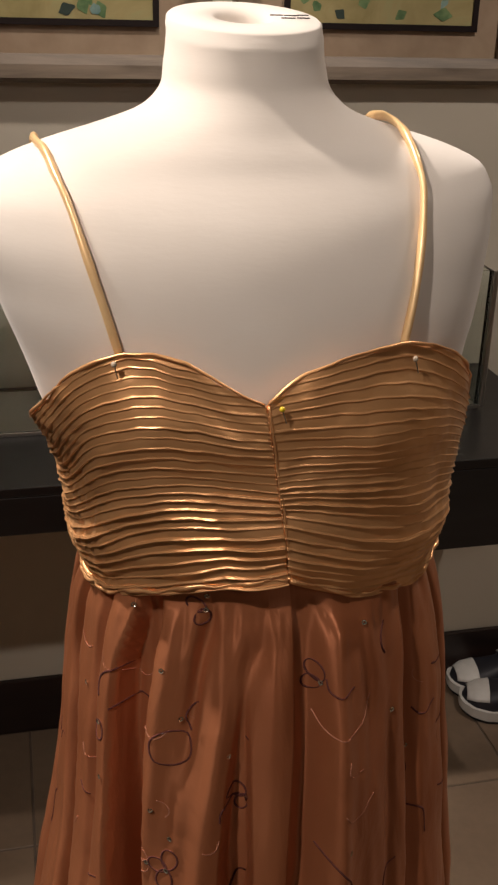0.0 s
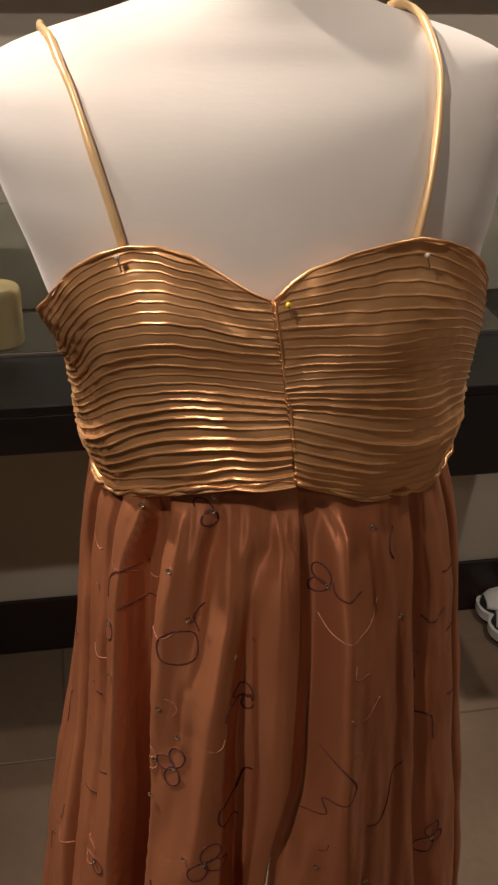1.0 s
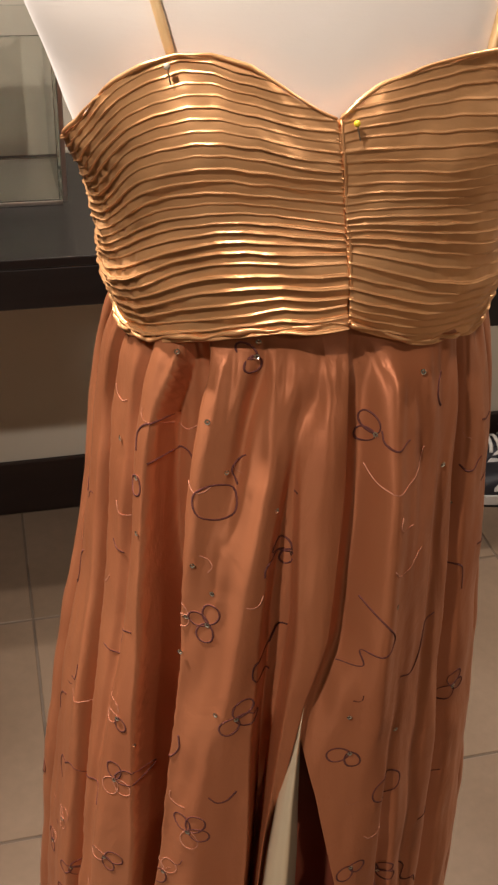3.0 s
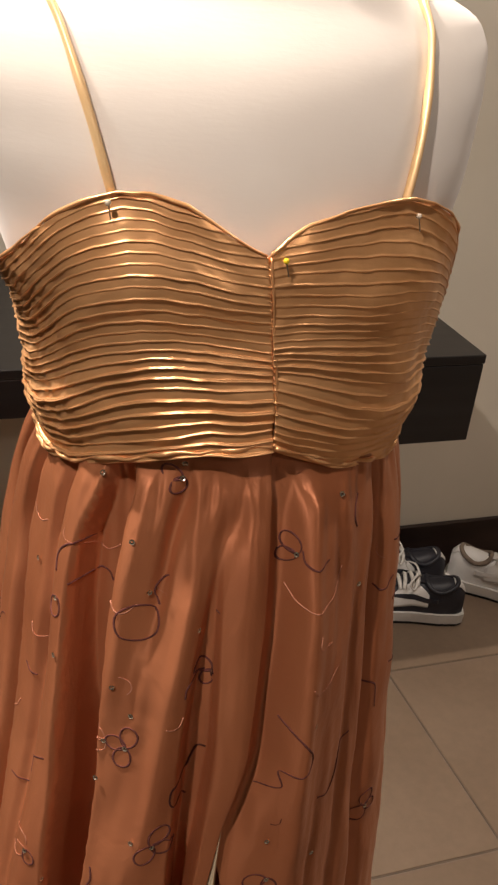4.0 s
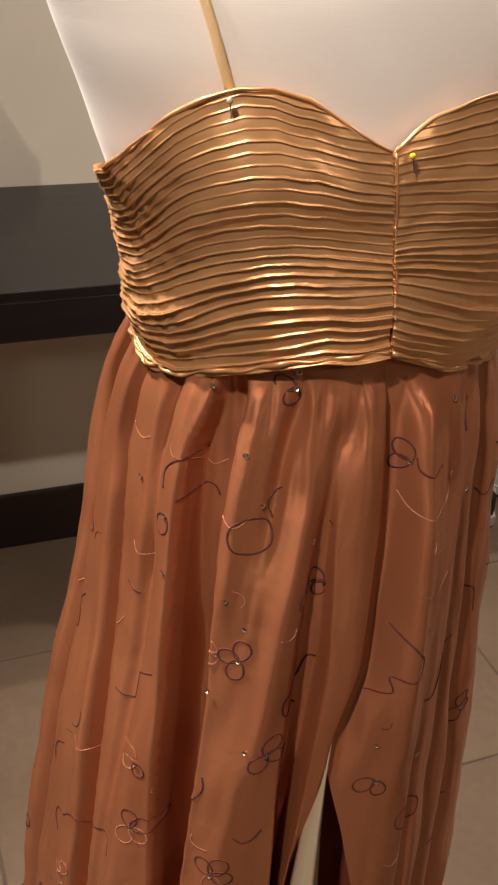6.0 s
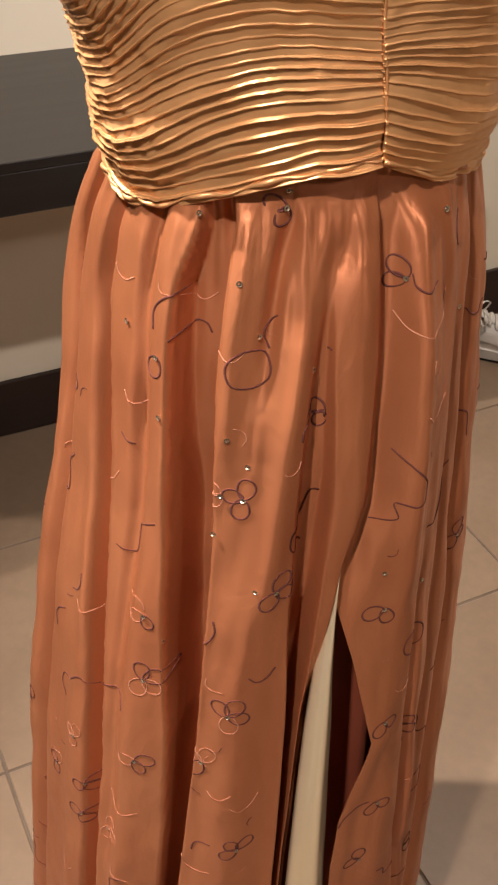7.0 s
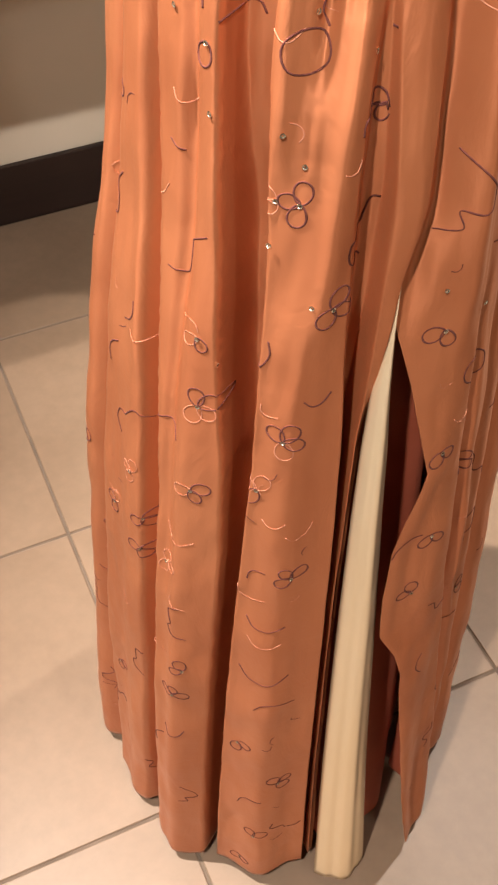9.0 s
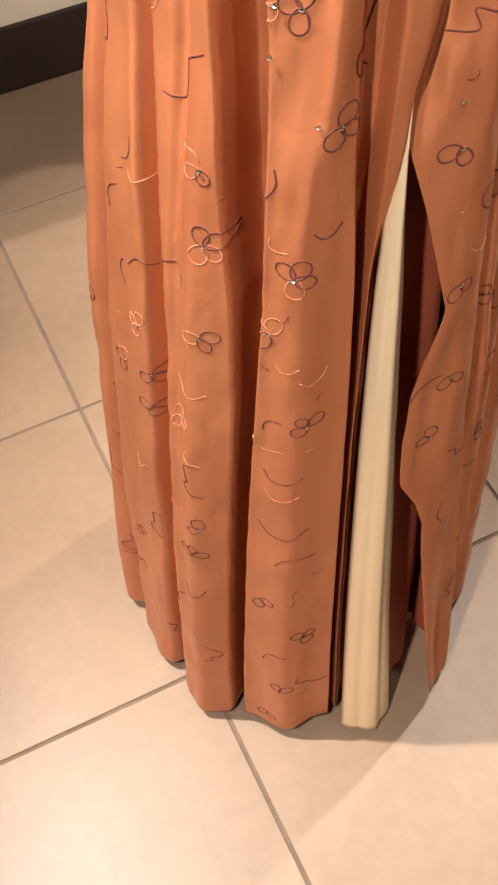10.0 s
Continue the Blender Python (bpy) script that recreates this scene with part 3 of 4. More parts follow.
def skirt_radial(deg, z):
    """How far the cloth lies off its plain oval, in metres."""
    k = down(z)
    d = 0.0
    start = 0.12 + 0.88 * smooth_step(1.225, 1.175, z) if z > 1.175 else 1.0
    for top, hem, d0, d1, w0, w1 in CREASES:
        c = top + (hem - top) * k + 0.8 * math.sin(5.0 * k + top)
        q = abs((deg - c + 180) % 360 - 180)
        w = w0 + (w1 - w0) * k
        if q < 4 * w:
            depth = d0 + (d1 - d0) * k ** 0.7
            d -= depth * start * (0.72 * math.exp(-(q / w) ** 2.4) + 0.28 * math.exp(-(q / (1.8 * w)) ** 1.6))
    for zs, left, right, depth, soft_l, soft_r in VALLEYS:
        a, b, h = np.interp(z, zs, left), np.interp(z, zs, right), float(np.interp(z, zs, depth))
        if z > zs[-1] or deg < a - 2 * soft_l or deg > b + 2 * soft_r:
            continue
        d -= h * start * smooth_step(a - 0.5 * soft_l, a + soft_l, deg) * (1 - smooth_step(b - soft_r, b + 0.5 * soft_r, deg))
    for zs, mid, h, w in DRAPES:
        if zs[0] < z < zs[-1]:
            q = (deg - float(np.interp(z, zs, mid))) / w
            u = (z - zs[0]) / (zs[-1] - zs[0])
            if abs(q) < 3:
                d += h * math.exp(-q * q) * min(1.0, 3 * u, 3.5 * (1 - u))
    # the under panel sinks away beside the free edge
    q = (deg - edge_left(z) - 4.2) / 3.4
    if abs(q) < 3:
        d -= 0.0085 * math.exp(-q * q) * smooth_step(1.218, 1.17, z) * smooth_step(0.84, 0.95, z)
    # round bellies of the hanging folds
    for c, w, h in ((-30, 7.0, 0.024), (-57, 6.5, 0.016), (-7, 4.5, 0.007), (10, 6.0, 0.008), (-77, 5.0, 0.008)):
        d += h * k ** 0.8 * math.exp(-((deg - c) / w) ** 2)
    d += 0.020 * k ** 3 * math.exp(-((deg - 23) / 5.5) ** 2)
    d += (0.003 + 0.006 * k) * start * math.sin(radians(deg) * 6.3 + 0.8)
    # tight gathers under the waist seam
    g = math.exp(-((1.215 - z) / 0.045) ** 2)
    d += 0.0013 * g * (math.sin(radians(deg) * 43 + 4 * wobble(deg * 0.03, 1.7, 0)) + 0.5 * math.sin(radians(deg) * 77 + 1))
    # slack long wrinkles, and small dents in the crisp cloth
    d += 0.0048 * wobble(deg * 0.055, z * 2.2, 3.1) * (0.5 + k) * start
    d += (0.0030 * wobble(deg * 0.10, z * 13, 7.7) + 0.0011 * wobble(deg * 0.30, z * 26, 1.7)) * start
    # held close inside the waist fold
    if z > 1.165:
        d = min(d, -0.0025 + 0.02 * smooth_step(1.20, 1.165, z))
    return d


FLANK = [(1.25, 1.222, 1.19, 1.15, 1.10, 1.0, 0.8, 0.0), (-0.008, -0.009, -0.010, -0.005, 0.0, 0.003, 0.004, 0.0)]
FLANK_LEFT = [(1.25, 1.0), (0.0, 0.0)]


def skirt_pt(deg, z, off=0.0):
    cx, a, cy, b = smooth_table(SKIRT, z)
    th = radians(deg)
    r = skirt_radial(deg, z) + off + side_gain(deg, z, FLANK, FLANK_LEFT)
    return (cx + (a + r) * math.sin(th), cy - (b + r) * math.cos(th), z)


def edge_off(deg, z):
    """The hidden edge tucks in; the upper one lies proud and rolls over. deg runs from the right edge round to the left edge."""
    k = down(z)
    blend = min(max((z - SLIT_TOP + 0.16) / 0.12, 0.0), 1.0)
    blend = blend * blend * (3 - 2 * blend)
    s = deg - edge_right(z)
    e = edge_left(z) + 360 - deg
    off = -0.0045 * blend * math.exp(-(s / 11.0) ** 2)
    off += (1 - blend) * 0.014 * math.exp(-(s / 5.0) ** 2) * k
    # the panel below lies back beside the upper edge
    if deg < 60:
        off -= 0.0045 * (1 - smooth_step(-3.0, 9.0, deg)) * smooth_step(0.90, 1.0, z) * smooth_step(1.225, 1.19, z)
    off += (0.0015 + 0.004 * k) * math.exp(-((e - 4) / 4.5) ** 2) * min(1.0, max(0.0, (1.20 - z) / 0.05))
    off -= (1 - blend) * 0.012 * math.exp(-(e / 2.0) ** 2)
    return off


def cloth_pt(deg, z, off=0.0):
    """A point on the outer face of the skirt."""
    a = edge_right(z)
    d = deg
    while d < a:
        d += 360
    if d > edge_left(z) + 360:
        d = edge_left(z) + 360
    return skirt_pt((d + 180) % 360 - 180, z, edge_off(d, z) + off)


def build_skirt():
    nz, nt = 180, 760
    pts = []
    for i in range(nz + 1):
        k = (i / nz) ** 0.92
        z = WAIST + (HEM - WAIST) * k
        a, b = edge_right(z), edge_left(z) + 360
        row = []
        for j in range(nt + 1):
            u = j / nt
            # more columns in front
            u = u - 0.055 * math.sin(4 * math.pi * u)
            deg = a + (b - a) * u
            d = (deg + 180) % 360 - 180
            lift = 0.012 * k ** 6 * (1 + wobble(d * 0.05, 0, 9.3))
            row.append(skirt_pt(d, z + lift, edge_off(deg, z)))
        pts.append(row)
    return sheet("skirt", pts, [M_SKIRT, M_INSIDE], gown, "copper taffeta skirt with embroidered cords", thick=-0.0012)


skirt = build_skirt()


def build_facing():
    """Cream satin facing that rolls out of the slit, widening to the hem."""
    pts = []
    for i in range(91):
        k = i / 90
        z = SLIT_TOP - 0.005 + (HEM + 0.006 - SLIT_TOP) * k
        width = float(np.interp(z, [HEM, 0.3, 0.56, 0.78, 0.86, 0.90, SLIT_TOP], [17.0, 14.0, 11.5, 8.0, 5.0, 3.0, 0.3]))
        base = edge_left(z) - 0.4
        bulge = 0.016 + 0.018 * k ** 0.7
        row = []
        for j in range(25):
            u = j / 24
            s = math.sin(math.pi * (0.08 + 0.92 * u)) ** 0.6
            ridges = 0.0022 * k ** 0.5 * math.sin(u * 14 + 1.2 * k) + 0.0006 * k * math.sin(u * 33 + 2.0 * k) + 0.0006 * wobble(u * 6, z * 2, 2.2)
            cx, a, cy, b = smooth_table(SKIRT, z)
            r = -0.018 + bulge * s + ridges + 0.010 * k
            th = radians(base + width * u)
            row.append((cx + (a + r) * math.sin(th), cy - (b + r) * math.cos(th), z))
        pts.append(row)
    return sheet("slit_facing", pts, M_LINING, gown, "cream satin facing folded out of the slit", thick=-0.001)


build_facing()


def build_underskirt():
    pts = []
    for i in range(41):
        z = 1.15 + (0.004 - 1.15) * i / 40
        row = []
        for d in range(120):
            deg = d * 3 - 180
            p = Vector(skirt_pt(deg, z, -0.045 - 0.025 * down(z)))
            cx, a, cy, b = smooth_table(SKIRT, z)
            q = Vector((cx + (a - 0.036) * math.sin(radians(deg)), cy - (b - 0.036) * math.cos(radians(deg)), z))
            f = smooth_step(-14, -9, deg) * (1 - smooth_step(16, 24, deg)) * smooth_step(1.0, 0.9, z)
            row.append(tuple(p.lerp(q, f)))
        pts.append(row)
    return sheet("underskirt", pts, M_INSIDE, gown, "dark red inner lining skirt", closed=True)


build_underskirt()

# ---- gown: bodice ----
SEAM = -4.5
TOP_EDGE = [(-180, 1.285), (-120, 1.290), (-90, 1.300), (-74, 1.312), (-60, 1.333), (-48, 1.352), (-40, 1.362), (-33, 1.368), (-27, 1.369), (-20, 1.365), (-13, 1.353), (-8, 1.345), (-4.5, 1.3405),
            (0, 1.351), (4, 1.357), (12, 1.364), (21, 1.368), (29, 1.3685), (37, 1.364), (46, 1.355), (56, 1.341), (70, 1.320), (90, 1.300), (120, 1.290), (180, 1.285)]
LOW_EDGE = [(-180, 1.20), (-90, 1.186), (-78, 1.180), (-65, 1.184), (-51, 1.196), (-36, 1.208), (-20, 1.219), (-4.5, 1.222),
            (2, 1.214), (8, 1.208), (16, 1.201), (26, 1.195), (42, 1.189), (60, 1.190), (90, 1.195), (180, 1.20)]


def along(table, d):
    for a, b in zip(table, table[1:]):
        if d <= b[0]:
            k = (d - a[0]) / (b[0] - a[0])
            return a[1] + (b[1] - a[1]) * max(k, 0.0)
    return table[-1][1]


def bust(deg, z):
    """The two soft swells of the bust."""
    q = 0.0
    for c in (-36, 28):
        q += 0.009 * math.exp(-((deg - c) / 22.0) ** 2 - ((z - 1.315) / 0.045) ** 2)
    # the top corner at the side seam stands off the form
    q += 0.006 * math.exp(-((deg + 78) / 14.0) ** 2 - ((z - 1.312) / 0.014) ** 2)
    return q


def bodice_pt(deg, z, off):
    return torso_pt(radians(deg), z, 0.0065 + 0.006 * min(1.0, max(0.0, (1.245 - z) / 0.05)) + bust(deg, z) + off)


def build_panel(name, d0, d1, pleats, seed):
    rows_n, cols_n = pleats * 18, 360
    rng = random.Random(seed)
    height = [0.7 + 0.6 * rng.random() for _ in range(pleats + 8)]
    pts = []
    for i in range(rows_n + 1):
        s = i / rows_n
        row = []
        for j in range(cols_n + 1):
            deg = d0 + (d1 - d0) * j / cols_n
            zt, zb = along(TOP_EDGE, deg), along(LOW_EDGE, deg)
            z = zt + (zb - zt) * s
            # the pleats run level into the centre seam, and the neckline cuts across the top ones
            vt = zt + (0.75 if deg < SEAM else 0.55) * max(0.0, 1.3665 - zt) if -34 < deg < 30 else zt
            s2 = (vt - z) / (vt - zb)
            # pleats wander, pinch together and fan out along their length
            w = pleats * s2 ** 0.93 + 0.85 * wobble(deg * 0.022 + seed, s * 4.0, 0.3) + 0.05 * wobble(deg * 0.05 + seed, s * 12.0, 4.1)
            w += 1.6 * wobble(deg * 0.010 + seed, s * 2.2, 8.0) * math.sin(math.pi * s)
            f = w - math.floor(w)
            k = int(math.floor(w)) + 3
            h = height[max(0, min(k, len(height) - 1))]
            # a flat fold that swells to a thin rolled lip, then drops under it
            lip = math.exp(-((f - 0.86) / 0.060) ** 2)
            body = 0.22 * f / 0.92 if f < 0.92 else 0.22 * (1 - f) / 0.08
            low = 0.68 + 0.95 * smooth_step(0.42, 0.75, s) + 0.3 * smooth_step(-50, -82, deg) + 0.3 * smooth_step(48, 75, deg)
            amp = 0.0021 * low * h * (0.85 + 0.7 * wobble(deg * 0.035, k * 3.3, seed))
            off = amp * (0.55 * lip + body)
            # a soft hollow and swell over several pleats, crumpled towards the side seam
            off += 0.0034 * wobble(deg * 0.05, s * 5, 2.2 + seed) + 0.0010 * wobble(deg * 0.12, s * 11, 6.1 + seed) + 0.0003 * wobble(deg * 0.3, s * 26, 5.2 + seed) * (1 + 3.5 * smooth_step(-45, -75, deg))
            off += 0.0020 * math.exp(-((1 - s) / 0.03) ** 2)
            row.append(bodice_pt(deg, z - 0.3 * off, off))
        pts.append(row)
    return sheet(name, pts, M_GOLD, gown, "ruched gold satin pleats", thick=-0.0015)


build_panel("bodice_panel", -179, SEAM, 25, 3)
build_panel("bodice_panel", SEAM, 179, 27, 11)


part("centre_seam", tube(bmesh.new(), [bodice_pt(SEAM + 0.5 + 0.12 * math.sin(q * 0.5), 1.341 - 0.119 * q / 30, 0.0005) for q in range(31)], 0.0007, 8), M_GOLD, gown, "gold satin piped centre seam", smooth=True)
for a, b in ((-74, SEAM - 0.4), (SEAM + 0.4, 70)):
    part("neckline_edge", tube(bmesh.new(), [bodice_pt(a + (b - a) * q / 60, along(TOP_EDGE, a + (b - a) * q / 60) + 0.0006, 0.0010 + 0.0006 * math.sin(q * 0.7)) for q in range(61)], [0.0010 + 0.0003 * math.sin(q * 0.31) for q in range(61)], 8), M_GOLD, gown, "rolled gold satin neckline edge", smooth=True)
for a, b in ((-100, SEAM - 0.5), (SEAM + 0.5, 100)):
    part("waist_fold", tube(bmesh.new(), [bodice_pt(a + (b - a) * q / 80, along(LOW_EDGE, a + (b - a) * q / 80) + 0.0025 + 0.0012 * math.sin(q * 0.35), 0.0022 + 0.0010 * math.sin(q * 0.8)) for q in range(81)], [0.0013 + 0.0005 * math.sin(q * 0.45 + a) for q in range(81)], 8), M_GOLD, gown, "rolled gold satin waist fold", smooth=True)


def front_y(x, z):
    """Height of the form's front at x: the y of its surface."""
    best = None
    for q in range(-90, 91):
        p = torso_pt(radians(q), z)
        if best is None or abs(p[0] - x) < best[0]:
            best = (abs(p[0] - x), p[1])
    return best[1]


def top_z(x, y):
    """Height of the shoulder over (x, y)."""
    for q in range(160):
        z = 1.53 - 0.001 * q
        cx, a, cy, b = smooth_table(TORSO, z)
        if ((x - cx) / a) ** 2 + ((y - cy) / b) ** 2 <= 1.0:
            return z
    return 1.37


def strap(front, shoulder_x, back):
    """Up the chest, over the shoulder and down the back, close to the form."""
    path = [(x, front_y(x, z) - 0.0035, z) for x, z in front]
    y0 = path[-1][1]
    for q in range(1, 10):
        y = y0 + (1.000 - y0) * q / 9
        x = shoulder_x + (front[-1][0] - shoulder_x) * max(0.0, 1 - q / 4.0)
        path.append((x, y, top_z(x, y) - 0.0008))
    path += back
    path = np.array(curve_through(path, 6))
    for _ in range(10):
        path[1:-1] = 0.25 * path[:-2] + 0.5 * path[1:-1] + 0.25 * path[2:]
    # never under the jersey
    for p in path:
        if p[1] < 0.945 and p[2] > 1.37:
            p[1] = min(p[1], front_y(p[0], p[2]) - 0.0022) if p[2] < 1.455 else p[1]
    n = len(path)
    bm = bmesh.new()
    tube(bm, [tuple(p) for p in path], [0.0029 * (1 + 0.06 * math.sin(i * 0.7) + 0.12 * math.sin(i * 0.23)) for i in range(n)], 10, flat=0.8, up=lambda p: (1, 0, 0))
    return part("strap", bm, M_STRAP, gown, "narrow twisted gold satin strap", smooth=True)


strap([(-0.090, 1.364), (-0.098, 1.393), (-0.106, 1.420), (-0.113, 1.444), (-0.117, 1.453)], -0.128, [(-0.118, 1.022, 1.40), (-0.105, 1.034, 1.34), (-0.095, 1.034, 1.27)])
strap([(0.076, 1.364), (0.085, 1.395), (0.092, 1.425), (0.096, 1.445), (0.097, 1.455)], 0.096, [(0.098, 1.022, 1.41), (0.098, 1.034, 1.34), (0.095, 1.034, 1.27)])


def dress_pin(x, y, z, mat, name, label, dx=0.004):
    p = new(name)
    p.location = (x, y, z)
    tagged(p, label, "pin")
    part("pin_head", lathe(bmesh.new(), [(0.0003, -0.0017), (0.0012, -0.0013), (0.0017, 0), (0.0012, 0.0013), (0.0003, 0.0017)], 16), mat, p, smooth=True)
    part("shank", tube(bmesh.new(), [(0, 0, 0), (dx, 0.001, -0.009)], 0.0004, 5), M_STEEL, p)


_p = bodice_pt(-1.6, 1.341, 0.006)
dress_pin(_p[0], _p[1], _p[2], M_PIN, "dressmaking_pin", "yellow-headed pin at the neckline", 0.003)
_p = bodice_pt(-34.5, 1.364, 0.006)
dress_pin(_p[0], _p[1], _p[2], M_PIN_PEARL, "dressmaking_pin", "pearl-headed pin under the strap", 0.002)
_p = bodice_pt(29, 1.361, 0.005)
dress_pin(_p[0], _p[1], _p[2], M_PIN_PEARL, "dressmaking_pin", "small pearl-headed pin near the strap", 0.003)


# ---- gown: embroidered cords and sequins on the skirt ----
def on_skirt(deg, z, u, v, off=0.0003):
    """A point u metres round and v metres up from (deg, z), on the cloth."""
    zz = z + v
    cx, a, cy, b = smooth_table(SKIRT, zz)
    d = deg + math.degrees(u / (0.5 * (a + b)))
    return cloth_pt(d, zz, off)


def cord(name, deg, z, pts, turn, size, mat, closed=False, radius=0.00075):
    c, s = math.cos(radians(turn)), math.sin(radians(turn))
    path = curve_through(pts, 9) if not closed else pts
    path = [(size * (x * c - y * s), size * (x * s + y * c)) for x, y, *_ in path]
    bm = bmesh.new()
    tube(bm, [on_skirt(deg, z, u, v) for u, v in path], radius * (0.55 if mat == M_THREAD_PALE else 1.0), 6, closed=closed, flat=0.35, up=lambda p: (p.x - 0.015, p.y - 0.955, 0.0))
    return part(name, bm, mat, gown, smooth=True)


def loop_pts(n=22, w=0.42, h=1.0):
    """A petal that starts and ends at the origin."""
    out = []
    for k in range(n):
        t = 2 * math.pi * k / n
        out.append((w * math.sin(t) * (0.6 + 0.4 * math.sin(t / 2)), h * 0.5 * (1 - math.cos(t))))
    return out


def ring_pts(n=26, w=1.0, h=1.0):
    return [(w * math.cos(2 * math.pi * k / n), h * math.sin(2 * math.pi * k / n) * (1 + 0.06 * math.cos(4 * math.pi * k / n))) for k in range(n)]


SHAPES = {
    "s_curve": [(-0.15, 1.0), (0.0, 0.5), (-0.25, 0.05), (-0.1, -0.25), (0.25, -0.45), (0.3, -1.0)],
    "zigzag": [(-0.3, 1.0), (0.2, 0.45), (0.45, -0.05), (0.15, -0.3), (-0.25, -0.3), (-0.2, -0.7), (-0.7, -0.8)],
    "hook": [(0.5, 0.9), (0.05, 0.55), (0.0, 0.0), (-0.2, -0.6), (-0.75, -0.6)],
    "wave": [(0.55, 0.8), (0.1, 0.85), (-0.1, 0.4), (-0.2, 0.1), (-0.5, -0.1), (-0.5, -0.6), (-0.1, -0.9)],
    "arc": [(-0.6, 0.25), (-0.35, -0.15), (0.1, -0.2), (0.6, 0.15)],
    "dash": [(-0.5, 0.05), (0.0, -0.03), (0.5, 0.03)],
    "comma": [(0.35, 0.6), (0.0, 0.35), (-0.2, -0.1), (-0.1, -0.6)],
    "stem": [(-0.7, -0.5), (-0.4, -0.05), (0.0, 0.1), (0.6, -0.05)],
}
SEQUIN = None


def sequin(deg, z):
    global SEQUIN
    if SEQUIN is None:
        bm = bmesh.new()
        rows = [[bm.verts.new((r * math.cos(k * math.pi / 5), r * math.sin(k * math.pi / 5), q)) for k in range(10)] for r, q in ((0.0006, 0.0002), (0.0014, 0.0), (0.0019, 0.0005))]
        for a, b in zip(rows, rows[1:]):
            for k in range(10):
                bm.faces.new((a[k], b[k], b[(k + 1) % 10], a[(k + 1) % 10]))
        SEQUIN = bpy.data.meshes.new("sequin")
        bm.to_mesh(SEQUIN)
        bm.free()
        SEQUIN.materials.append(M_SEQUIN)
    p = Vector(cloth_pt(deg, z, 0.0012))
    q = Vector(cloth_pt(deg + 1, z, 0.0012)) - p
    n = q.cross(Vector(cloth_pt(deg, z + 0.004, 0.0012)) - p).normalized()
    ob = new("sequin", SEQUIN)
    ob.matrix_world = Matrix.Translation(p) @ n.to_track_quat("Z", "Y").to_matrix().to_4x4()
    ob.parent = gown


def flower(deg, z, size, turn, petals=3, mat=None, pale=0):
    for k in range(petals):
        m = M_THREAD_PALE if k < pale else (mat or M_THREAD)
        cord("embroidered_petal", deg, z, loop_pts(), turn + 360 * k / max(petals + 1, 4), size * (1 - 0.12 * (k % 2)), m, closed=True)
    sequin(deg, z)


# ring, flowers and long tendrils of the front
cord("embroidered_ring", -35, 1.098, ring_pts(), 20, 0.0135, M_THREAD, closed=True)
cord("embroidered_tendril", -31, 1.124, SHAPES["stem"], 60, 0.016, M_THREAD)
flower(-28, 1.197, 0.013, 70, 2)
flower(-34.6, 1.003, 0.0165, -10, 3)
flower(-40, 1.004, 0.014, 60, 2, M_THREAD_PALE)
flower(-15.5, 1.063, 0.0145, 60, 3)
cord("embroidered_tendril", -20, 1.060, SHAPES["stem"], 30, 0.013, M_THREAD)
flower(4.0, 1.150, 0.0135, 25, 2)
cord("embroidered_tendril", 8.5, 1.146, SHAPES["arc"], -20, 0.017, M_THREAD)
cord("embroidered_tendril", 40, 1.020, SHAPES["s_curve"], 0, 0.040, M_THREAD)
cord("embroidered_tendril", 6.0, 1.000, SHAPES["zigzag"], 0, 0.032, M_THREAD)
cord("embroidered_tendril", 24, 0.962, SHAPES["hook"], -15, 0.027, M_THREAD)
cord("embroidered_tendril", -18, 0.975, SHAPES["wave"], 0, 0.026, M_THREAD)
cord("embroidered_tendril", -57, 1.125, SHAPES["comma"], -10, 0.026, M_THREAD)
flower(-57.5, 1.092, 0.016, 165, 1)
cord("embroidered_tendril", -51, 1.108, SHAPES["arc"], 180, 0.016, M_THREAD)
for d, z, turn, size in ((-73, 1.130, 0, 0.017), (-50, 1.130, 0, 0.016), (-38.5, 1.108, 10, 0.014), (-73, 0.972, 25, 0.020), (12, 1.088, -40, 0.016), (14, 1.055, 5, 0.024), (-66, 1.045, 0, 0.016), (-36, 1.052, 120, 0.012), (-23, 1.03, 40, 0.010)):
    cord("embroidered_tendril", d, z, SHAPES["arc"], turn, size, M_THREAD_PALE)
for d, z, turn, size in ((51, 1.119, -8, 0.016), (53, 1.066, 0, 0.012), (52, 1.01, -15, 0.012), (-68, 1.01, -15, 0.014), (-14, 1.11, 10, 0.010)):
    cord("embroidered_dash", d, z, SHAPES["dash"], turn, size, M_THREAD)
cord("embroidered_tendril", 25, 1.165, SHAPES["comma"], 20, 0.018, M_THREAD)
cord("embroidered_tendril", 11, 1.122, [(-1.0, 0.35), (-0.7, -0.15), (0.0, -0.35), (0.7, -0.1), (1.0, 0.4)], 5, 0.022, M_THREAD_PALE)
cord("embroidered_tendril", 45, 1.088, SHAPES["arc"], 5, 0.016, M_THREAD)
